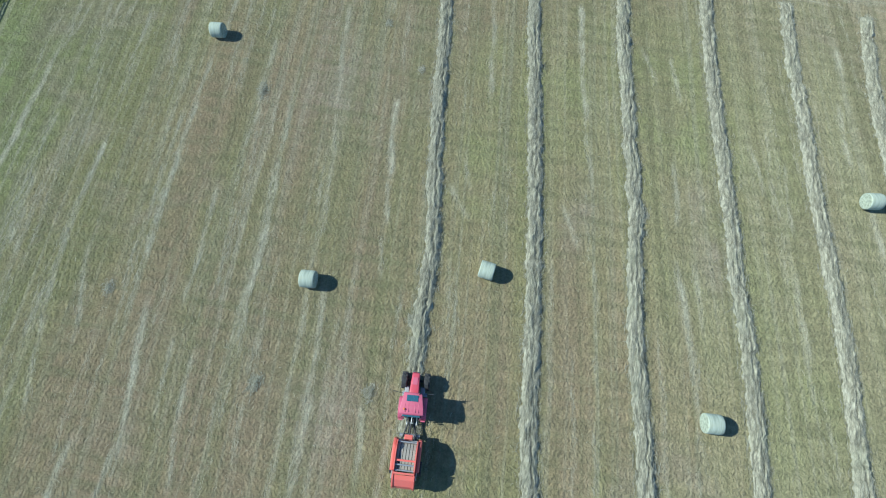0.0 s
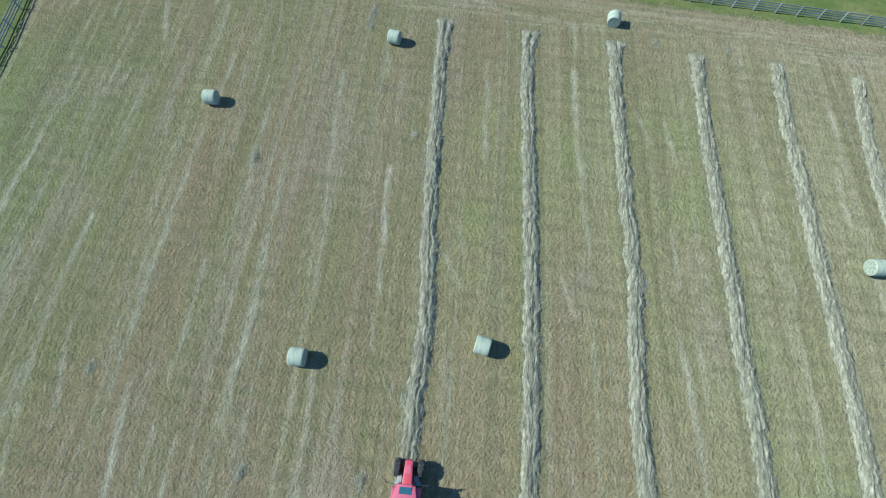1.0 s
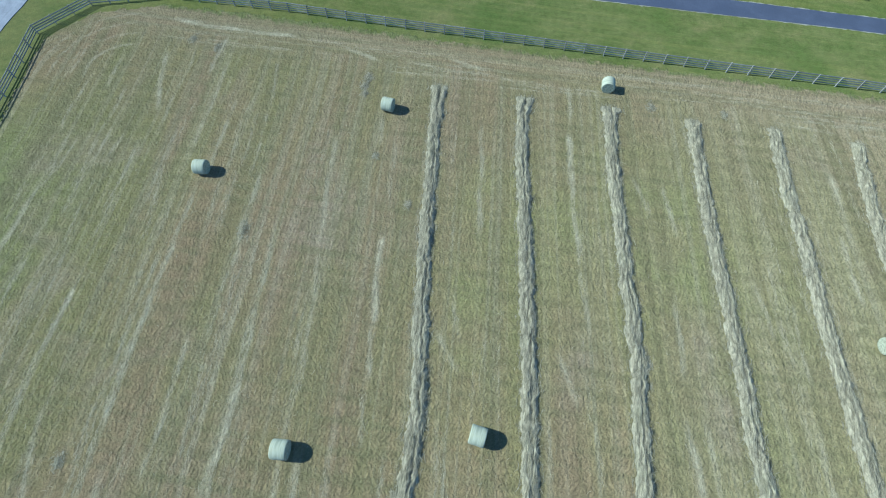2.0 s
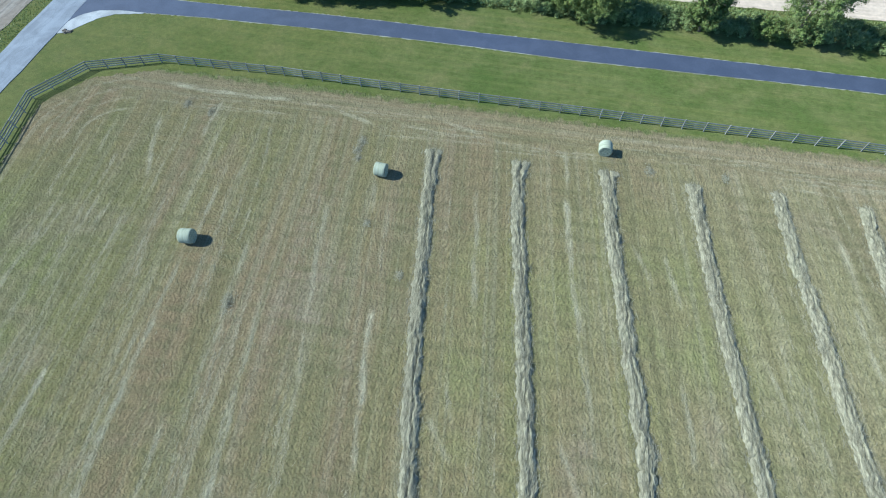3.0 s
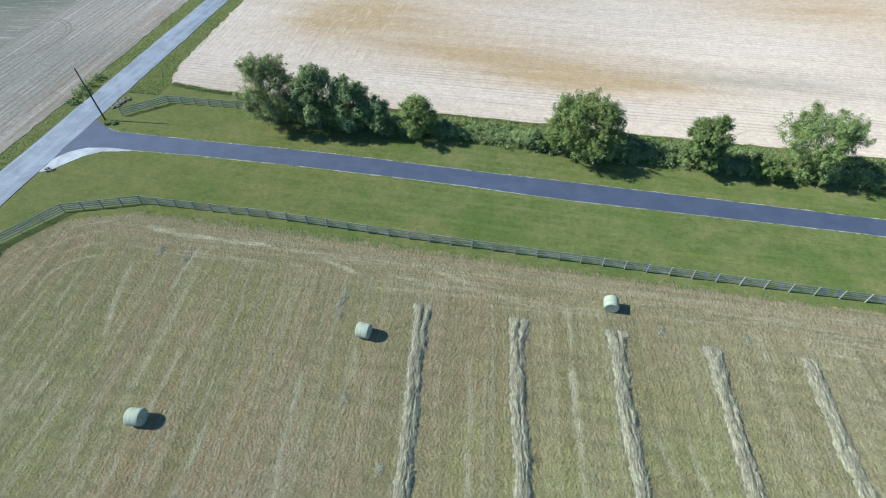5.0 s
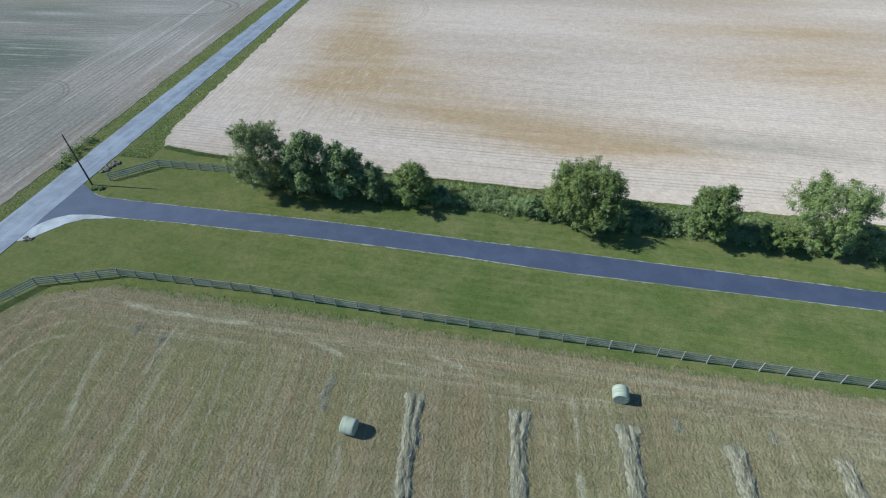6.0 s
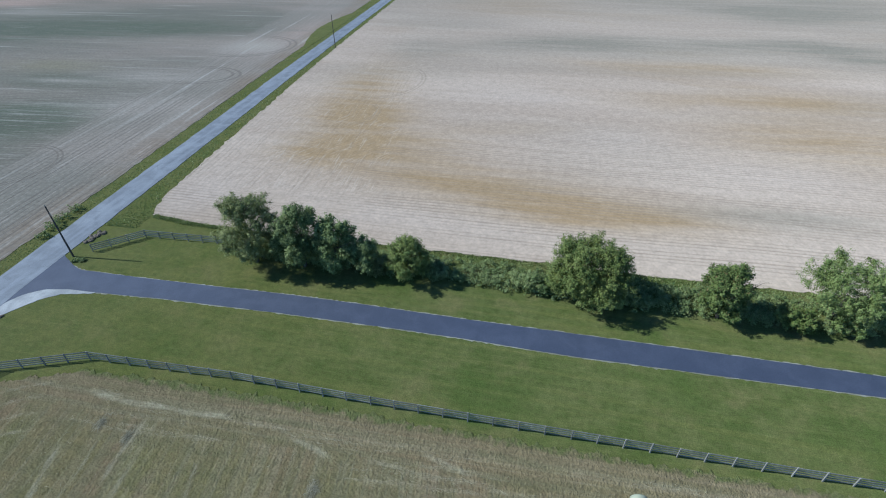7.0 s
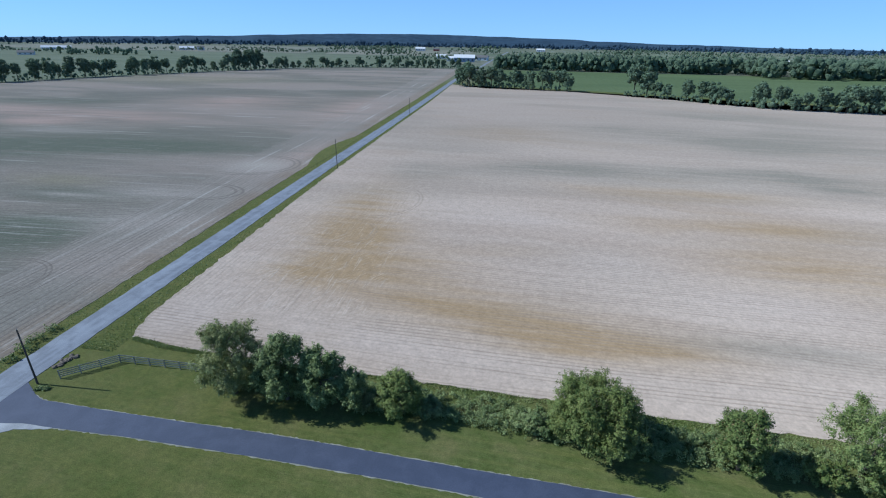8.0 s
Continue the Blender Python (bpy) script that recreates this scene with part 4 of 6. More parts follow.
    me.polygons.foreach_set("use_smooth", np.ones(len(q), dtype=bool))
    me.update(calc_edges=True)
    return tagged(new("hay_field", me), "mown hay field with dry tan and green stubble", "field", kind="structure")


hay_field()

# ---- windrows of hay ----
ROW_A = [(-1.9, -2.35), (2.0, -2.75), (4.5, -2.92), (7.2, -3.1), (11.7, -3.35), (15.3, -3.5), (19.8, -4.25), (25.8, -5.15), (32.5, -6.0), (38.9, -6.65), (42.3, -7.1), (46.2, -7.5), (50.9, -7.8)]
ROW_B = [(-28, 8.8), (-3.3, 7.3), (-0.2, 6.9), (2.6, 6.55), (5.7, 6.4), (8.4, 6.15), (11.3, 6.0), (14.8, 5.55), (18.6, 5.3), (24.4, 4.6), (30.8, 3.9), (37.9, 3.05), (41.4, 2.6), (45.7, 2.2), (50.7, 2.15)]
ROW_C = [(-28, 18.2), (-1.7, 15.95), (1.4, 15.75), (5.5, 15.15), (10.0, 14.65), (14.9, 14.4), (18.0, 14.25), (21.4, 14.3), (24.3, 13.95), (28.0, 13.5), (33.4, 12.95), (38.5, 12.45), (41.7, 12.1), (45.3, 11.9), (50.8, 11.75)]
ROW_D = [(-28, 26.6), (0.0, 24.5), (8.0, 24.1), (12.6, 23.7), (17.5, 23.05), (21.3, 22.95), (25.3, 22.45), (28.9, 22.2), (33.0, 21.85), (37.0, 21.5), (43.0, 21.05), (46.7, 20.9), (50.3, 20.7)]
ROW_E = [(-28, 33.4), (2.3, 31.95), (9.4, 31.95), (14.0, 31.7), (19.0, 31.3), (24.0, 30.85), (29.2, 30.45), (35.0, 30.25), (40.2, 29.75), (43.4, 29.6), (46.9, 29.5), (50.4, 29.5)]
ROW_F = [(-28, 40.8), (20.0, 38.8), (35.0, 37.7), (40.5, 37.6), (47.4, 37.8), (49.8, 38.0)]
WINDROWS = [ROW_A, ROW_B, ROW_C, ROW_D, ROW_E, ROW_F]
LENGTH_LABEL = ["long windrow of grey-green cured hay leading to the tractor"] + ["long windrow of grey-green cured hay on stubble"] * 5


def strands(rng, centre, heading, length, width, curl):
    """Ribbons of hay: n x 3 quads that bend, from arrays of middle points, headings and sizes."""
    n = len(centre)
    t = np.linspace(-0.5, 0.5, 4)
    bend = rng.normal(size=n) * curl
    tilt = rng.normal(size=n) * 0.004
    out = []
    pts = []
    for k in range(4):
        a = heading + bend * t[k]
        step = np.stack([np.cos(a), np.sin(a)], -1) * (t[k] * length)[:, None]
        side = np.stack([-np.sin(a), np.cos(a)], -1) * (width * (1.0 if k in (1, 2) else 0.35))[:, None] * 0.5
        z = centre[:, 2] - 0.02 * (2 * t[k]) ** 2 * (0.3 + length)
        pts.append((centre[:, :2] + step + side, centre[:, :2] + step - side, z))
    for k in range(3):
        a, b = pts[k], pts[k + 1]
        q = np.stack([np.column_stack([a[0], a[2]]), np.column_stack([a[1], a[2] + tilt]), np.column_stack([b[1], b[2] + tilt]), np.column_stack([b[0], b[2]])], 1)
        out.append(q)
    return np.concatenate(out)


def windrow(line, seed, label, forked):
    rng = np.random.default_rng(seed)
    y0, y1 = line[0][0], line[-1][0]
    ys = np.arange(y0, y1, 0.09)
    nv = 25
    v = np.linspace(-1, 1, nv)
    X, Y, Z = [], [], []
    base = thing("hay_windrow", at_y(line, (y0 + y1) / 2), (y0 + y1) / 2, 0.05, label=label, category="hay", group="windrows on the hay field")
    ox, oy, oz = base.matrix_basis.translation

    def shape(y, w):
        """Height of the bed and its middle and half width at y, with w across from -1 to 1."""
        end = min(1.0, max(0.0, (y1 - y) / 0.8))
        half = (0.70 + 0.14 * noise.noise(Vector((seed, y * 0.35, 0))) + 0.20 * noise.noise(Vector((seed, y * 1.1, 4))) + 0.12 * noise.noise(Vector((seed, y * 2.9, 4)))) * (1.0 + 0.55 * max(0.0, 1 - (y1 - y) / 2.6) * (forked > 0))
        mid = at_y(line, y) + 0.18 * noise.noise(Vector((seed * 3.0, y * 0.4, 7))) + 0.14 * noise.noise(Vector((seed, y * 1.7, 2)))
        bend = 0.5 * noise.noise(Vector((seed, y * 0.55, 11)))
        lump = noise.noise(Vector((w * 1.3 + bend, y * 0.9, seed))) + 0.6 * noise.noise(Vector((w * 2.4 - y * 0.5, y * 1.2, seed + 5)))
        fold = 1 - abs(2.2 * noise.noise(Vector((w * 2.0 + 1.6 * bend, y * 0.45, seed + 20))))
        rope = 0.25 + 0.17 * lump + 0.10 * max(-0.6, fold) + 0.07 * noise.noise(Vector((w * 5, y * 2.5, seed + 9)))
        ragged = 0.22 * noise.noise(Vector((seed + 4.0, y * 1.4, 3))) + 0.12 * noise.noise(Vector((seed + 4.0, y * 4.0, 6)))
        lean = w - 0.08 - (ragged if w > 0 else -ragged)      # the shoulder lies to the east, the skirt to the west
        h = max(0.03, rope) * max(0.0, 1 - abs(lean / (1.12 if lean < 0 else 0.92)) ** (1.5 if lean < 0 else 2.4)) ** 0.8 * (0.35 + 0.65 * end)
        g = 0.45 + 0.9 * noise.noise(Vector((seed + 2.0, y * 0.35, 0)))
        if forked and y1 - y < forked:
            g = max(g, 0.97 * min(1.0, (forked - (y1 - y)) / 1.5))
        c = 0.22 + 0.35 * noise.noise(Vector((seed + 8.0, y * 0.6, 1))) if y1 - y > forked else 0.1 + 0.2 * noise.noise(Vector((seed + 8.0, y * 0.6, 1)))
        h *= 1 - max(0.0, min(0.96, g)) * math.exp(-((w - c) / (0.21 if y1 - y < forked else 0.12)) ** 2)
        return mid, half, h

    for y in ys:
        for w in v:
            mid, half, h = shape(y, w)
            X.append(mid + half * w + 0.012 * rng.normal()), Y.append(y + 0.02 * rng.normal()), Z.append(h + 0.012 * rng.normal() * (h > 0.05))
    co = np.column_stack([X, Y, Z]) - (ox, oy, 0)
    idx = np.arange(len(co)).reshape(len(ys), nv)
    faces = np.stack([idx[:-1, :-1], idx[:-1, 1:], idx[1:, 1:], idx[1:, :-1]], -1).reshape(-1, 4)
    raw("hay_bed", co, faces.tolist(), HAY, base, smooth=True)
    n = int((y1 - y0) * 85)
    yy = rng.uniform(y0, y1 + 0.15, n)
    ww = np.clip(rng.normal(size=n) * 0.60, -1.35, 1.35)
    c = np.empty((n, 3))
    for i in range(n):
        mid, half, h = shape(yy[i], max(-1, min(1, ww[i])))
        c[i] = (mid + half * ww[i] - ox, yy[i] - oy, h + 0.012 + 0.035 * rng.random())
    swirl = np.array([noise.noise(Vector((w * 0.9 + seed, v * 0.55, 3.0))) for w, v in zip(ww, yy)])
    head = math.pi / 2 + rng.normal(size=n) * 0.24 + 0.8 * swirl
    q = strands(rng, c, head, rng.uniform(0.4, 1.5, n), rng.uniform(0.012, 0.04, n), 0.9)
    tagged(quads("loose_hay", q, HAY, base), kind="stuff")


for k, line in enumerate(WINDROWS):
    windrow(line, k + 1, LENGTH_LABEL[k], (4.5, 3.6, 2.2, 1.2, 0.0, 0.0)[k])

def scattered():
    rng = np.random.default_rng(21)
    allq = []
    for x0, y0, x1, y1, thick in all_streaks():
        d = math.hypot(x1 - x0, y1 - y0)
        n = int(d * (3 + 26 * thick))
        t = rng.random(n)
        keep = (np.sin(t * d * 0.9 + x0) + np.sin(t * d * 2.3 + y0) + rng.normal(size=n)) > -0.7
        t = t[keep]
        n = len(t)
        off = rng.normal(size=n) * (0.10 + 0.14 * thick) * np.where(rng.random(n) < 0.25, 1.8, 0.8) + 0.12 * np.sin(t * d * 0.7 + x0)
        a = math.atan2(y1 - y0, x1 - x0)
        c = np.column_stack([x0 + (x1 - x0) * t - np.sin(a) * off, y0 + (y1 - y0) * t + np.cos(a) * off, np.full(n, 0.100) + 0.02 * rng.random(n)])
        allq.append(strands(rng, c, a + rng.normal(size=n) * 0.22, rng.uniform(0.3, 0.9, n), rng.uniform(0.010, 0.022, n), 0.6))
    n = 3000
    c = np.column_stack([rng.uniform(-54, 45, n), rng.uniform(-14, 56, n), 0.11 + 0.02 * rng.random(n)])
    allq.append(strands(rng, c, math.pi / 2 + rng.normal(size=n) * 0.8, rng.uniform(0.15, 0.6, n), rng.uniform(0.012, 0.03, n), 0.8))
    q = np.concatenate(allq)
    left = np.interp(q[:, 0, 1], [-90, 20, 38, 44, 50.8], [-40, -52.3, -55.2, -56.4, -57.6])
    q = q[q[:, 0, 0] > left + 0.5]
    tagged(quads("scattered_hay", q, STRAW), "thin streaks of loose pale straw on stubble", "straw", kind="stuff")


scattered()


def hay_clump(x, y, size, seed, label):
    """A small heap of dropped hay."""
    rng = np.random.default_rng(seed)
    n = int(130 * size)
    c = rng.normal(size=(n, 3)) * (0.28 * size, 0.42 * size, 0.0)
    c[:, 2] = 0.05 + 0.22 * size * np.exp(-((c[:, 0] / 0.3 / size) ** 2 + (c[:, 1] / 0.45 / size) ** 2)) * rng.random(n)
    q = strands(rng, c, math.pi / 2 + rng.normal(size=n) * 0.7, rng.uniform(0.3, 0.7, n), rng.uniform(0.02, 0.05, n), 1.2)
    ob = thing("hay_clump", x, y, 0.08, label=label, category="hay", group="dropped hay clumps")
    tagged(quads("hay", q, HAY, ob), kind="stuff")


for k, (x, y, s) in enumerate([(-23.5, 28.6, 1.1), (-15.3, 0.9, 1.0), (-6.1, 1.8, 0.8), (-16.4, 50.8, 1.0), (-16.6, 49.4, 0.9), (-16.2, 48.2, 0.7), (-39.6, 53.8, 0.9), (-36.0, 52.8, 0.8), (16.2, 51.4, 0.9), (2.9, 36.8, 0.8), (14.7, 21.6, 1.1), (-4.0, 8.2, 0.7), (-30.2, 6.3, 0.8), (24.3, 51.6, 0.7), (-12.9, 39.5, 0.6), (-8.2, 34.0, 0.6), (-2.3, -0.35, 1.7)]):
    hay_clump(x, y, s, 100 + k, "small clump of dropped cured hay on stubble")


# ---- round bales ----
def bale():
    base = thing("round_bale", 0, 0, label="round hay bale in pale green net wrap on stubble", category="bale", group="round bales on the hay field")
    L, R = 0.63, 0.75
    bm = lathe([(-L, R * 0.93), (-L * 0.985, R * 0.975), (-L * 0.9, R), (-L * 0.45, R * 1.012), (0, R * 1.005), (L * 0.45, R * 1.012), (L * 0.9, R), (L * 0.985, R * 0.975), (L, R * 0.93)], 40)
    for v in bm.verts:
        k = 1 + 0.012 * noise.noise(v.co * 2.5) + 0.006 * noise.noise(v.co * 9)
        v.co.y, v.co.z = v.co.y * k, v.co.z * k
        v.co.z = max(v.co.z, -R * 0.955) + 0.0
    bmesh.ops.translate(bm, verts=bm.verts, vec=(0, 0, R * 0.955))
    part("net_wrap", bm, WRAP, base, smooth=True)
    for s in (-1, 1):
        bm = lathe([(s * L * 0.998, R * 0.925), (s * (L + 0.012), R * 0.75), (s * (L - 0.008), R * 0.5), (s * (L + 0.008), R * 0.25), (s * (L - 0.02), 0.01)], 40)
        for v in bm.verts:
            v.co.x += 0.012 * noise.noise(v.co * 6)
            v.co.z = max(v.co.z, -R * 0.955)
        bmesh.ops.translate(bm, verts=bm.verts, vec=(0, 0, R * 0.955))
        part("end_face", bm, BALE_END, base, "pressed hay rings of the bale end")
    return base


first = bale()
BALES = [(-13.3, 9.95, 5), (1.58, 13.45, -8), (20.5, 4.26, 4), (35.2, 26.3, 8), (-30.15, 34.65, 6), (-12.95, 46.35, -6), (11.33, 53.45, 88)]
first.matrix_basis = pose(BALES[0][0], BALES[0][1], 0.06, 0, 0, BALES[0][2])
for x, y, yaw in BALES[1:]:
    copy_thing(first, pose(x, y, 0.06, 0, 0, yaw))

# ---- tractor and baler ----
def wheel(parent, x, y, r, w, lugs, rim_color):
    """A lugged tyre on its rim, standing on the ground at x, y of its machine."""
    hub = new("wheel")
    hub.parent, hub.location = parent, (x, y, r)
    bm = lathe([(-w * 0.42, r * 0.56), (-w * 0.5, r * 0.70), (-w * 0.48, r * 0.88), (-w * 0.36, r * 0.94), (0, r * 0.955), (w * 0.36, r * 0.94), (w * 0.48, r * 0.88), (w * 0.5, r * 0.70), (w * 0.42, r * 0.56), (-w * 0.42, r * 0.56)], 36)
    for k in range(lugs):
        for s in (-1, 1):
            a = 2 * math.pi * (k + 0.25 * s) / lugs
            m = Matrix.Rotation(a, 4, "X") @ pose(s * w * 0.24, 0, r * 0.965, 0, 0, s * 40) @ Matrix.Diagonal((w * 0.56, 0.085, r * 0.11, 1))
            bmesh.ops.create_cube(bm, size=1, matrix=m)
    part("tyre", bm, RUBBER, hub)
    s = 1 if x > 0 else -1
    bm = lathe([(-w * 0.40, r * 0.57), (-w * 0.36, r * 0.50), (s * w * 0.05, r * 0.46), (s * w * 0.12, r * 0.22), (s * w * 0.30, r * 0.20), (s * w * 0.30, 0.005)], 24)
    part("rim", bm, rim_color, hub)


def tractor(x, y, yaw):
    t = thing("tractor", x, y, 0.09, yaw, "red farm tractor with enclosed cab towing a baler", "tractor")
    for s in (-1, 1):
        wheel(t, s * 0.84, 0.0, 0.76, 0.46, 15, GREY)
        wheel(t, s * 0.88, 2.05, 0.64, 0.46, 12, GREY)
    bm = bmesh.new()
    add_prism(bm, [(0.70, 1.02), (0.70, 1.62), (1.2, 1.60), (1.98, 1.52), (2.50, 1.40), (2.64, 1.22), (2.66, 0.92), (2.35, 0.86)], -0.36, 0.36, 0.07)
    for v in bm.verts:
        v.co.x *= 1.06 - 0.14 * max(0.0, v.co.y - 0.7)
    part("hood", bm, RED, t, "glossy red hood", True)
    bm = bmesh.new()
    add_box(bm, (0, 1.95, 1.53), (0.38, 0.56, 0.035), 0.012, (-6, 0, 0))
    part("hood_vent", bm, PINK_RED, t, "raised pinkish red centre panel of the hood")
    bm = bmesh.new()
    add_box(bm, (0, 2.665, 1.08), (0.46, 0.02, 0.26), 0.006)
    part("grille", bm, DARK, t)
    for s in (-1, 1):
        bm = bmesh.new()
        add_box(bm, (s * 0.20, 2.64, 1.28), (0.16, 0.05, 0.09), 0.01)
        part("headlight", bm, GLASS, t)
    bm = bmesh.new()
    add_box(bm, (0, 1.08, 0.78), (0.52, 2.95, 0.42), 0.04)
    add_box(bm, (0, 0.0, 0.80), (0.66, 0.9, 0.55), 0.05)
    add_box(bm, (0, 2.05, 0.60), (1.36, 0.16, 0.16), 0.03)
    add_rod(bm, (-0.80, 0, 0.76), (0.80, 0, 0.76), 0.11)
    part("chassis", bm, DARK, t)
    bm = bmesh.new()
    add_prism(bm, [(-0.62, 1.05), (-0.72, 2.36), (0.72, 2.36), (0.88, 1.75), (0.86, 1.05)], -0.66, 0.66, 0.03)
    part("cab_glass", bm, GLASS, t, "dark tinted cab glazing")
    bm = bmesh.new()
    for s in (-1, 1):
        for a, b in (((-0.62, 1.0), (-0.73, 2.38)), ((0.10, 0.95), (0.08, 2.38)), ((0.88, 1.0), (0.74, 2.38))):
            add_rod(bm, (s * 0.67, a[0], a[1]), (s * 0.67, b[0], b[1]), 0.045, seg=8)
    add_box(bm, (0, 0.12, 1.02), (1.40, 1.5, 0.10), 0.02)
    part("cab_frame", bm, DARK, t)
    bm = bmesh.new()
    add_prism(bm, [(-0.56, 2.36), (-0.60, 2.46), (-0.50, 2.58), (-0.1, 2.64), (0.55, 2.62), (0.96, 2.52), (1.02, 2.40), (0.98, 2.36)], -0.90, 0.90, 0.05)
    for v in bm.verts:                      # a little narrower at the front, crowned in the middle
        v.co.x *= 1.0 - 0.20 * max(0.0, v.co.y + 0.25)
    roof = part("cab_roof", bm, PINK_RED, t, "pinkish red cab roof", True)
    for k in (-0.5, -0.25, 0.25, 0.5):
        bm = bmesh.new()
        add_box(bm, (k, -0.10, 2.632), (0.07, 0.62, 0.018), 0.008)
        part("roof_rib", bm, PINK_RED, roof)
    bm = bmesh.new()
    add_box(bm, (0, 0.60, 2.622), (0.86, 0.46, 0.03), 0.012, (-6, 0, 0))
    part("skylight", bm, GLASS, roof, "blue-tinted roof window")
    bm = bmesh.new()
    add_rod(bm, (-0.55, -0.20, 2.60), (-0.55, -0.20, 2.74), 0.06)
    part("beacon", bm, AMBER, roof, "amber warning beacon")
    for s in (-1, 1):
        bm = bmesh.new()
        arc = [(-math.sin(a) * 0.88, 0.76 + math.cos(a) * 0.88) for a in np.radians(np.linspace(-62, 88, 12))]
        inner = [(yy * 0.955, 0.76 + (zz - 0.76) * 0.955) for yy, zz in arc[::-1]]
        add_prism(bm, arc + inner, s * 0.58, s * 1.08, 0.012)
        part("fender", bm, PINK_RED, t, smooth=True)
        bm = bmesh.new()
        add_box(bm, (s * 0.86, -0.93, 1.10), (0.34, 0.10, 0.14), 0.02)
        part("tail_light", bm, PINK_RED, t)
        bm = bmesh.new()
        add_rod(bm, (s * 0.72, 0.92, 2.25), (s * 1.40, 1.02, 2.30), 0.025, seg=6)
        add_box(bm, (s * 1.42, 1.03, 2.18), (0.24, 0.05, 0.36), 0.012)
        part("mirror", bm, DARK, t)
        bm = bmesh.new()
        for k in range(3):
            add_box(bm, (s * 0.80, 1.02, 0.45 + 0.24 * k), (0.32, 0.24, 0.03), 0.008)
        add_box(bm, (s * 0.62, 1.3, 0.75), (0.34, 0.55, 0.34), 0.05)
        part("step", bm, GREY, t, "grey steps and tank")
        bm = bmesh.new()
        add_prism(bm, [(2.05 - 0.55, 1.18), (2.05 - 0.30, 1.32), (2.05 - 0.05, 1.34), (2.05 - 0.06, 1.31), (2.05 - 0.30, 1.29), (2.05 - 0.53, 1.16)], s * 0.72, s * 1.00, 0.006)
        part("front_mudguard", bm, DARK, t)
    bm = bmesh.new()
    add_rod(bm, (0.52, 0.98, 1.3), (0.52, 0.98, 2.72), 0.055)
    add_rod(bm, (0.52, 0.98, 2.70), (0.52, 0.90, 2.86), 0.05)
    part("exhaust", bm, DARK, t)
    bm = bmesh.new()
    for s in (-1, 1):
        add_rod(bm, (s * 0.42, -0.35, 0.55), (s * 0.36, -1.25, 0.52), 0.04)
        add_rod(bm, (s * 0.36, -0.45, 1.05), (s * 0.40, -1.05, 0.60), 0.03)
    add_rod(bm, (0, -0.4, 0.95), (0, -1.2, 0.95), 0.03)
    add_box(bm, (0, -1.12, 0.50), (0.80, 0.08, 0.08), 0.01)
    part("hitch", bm, STEEL, t)


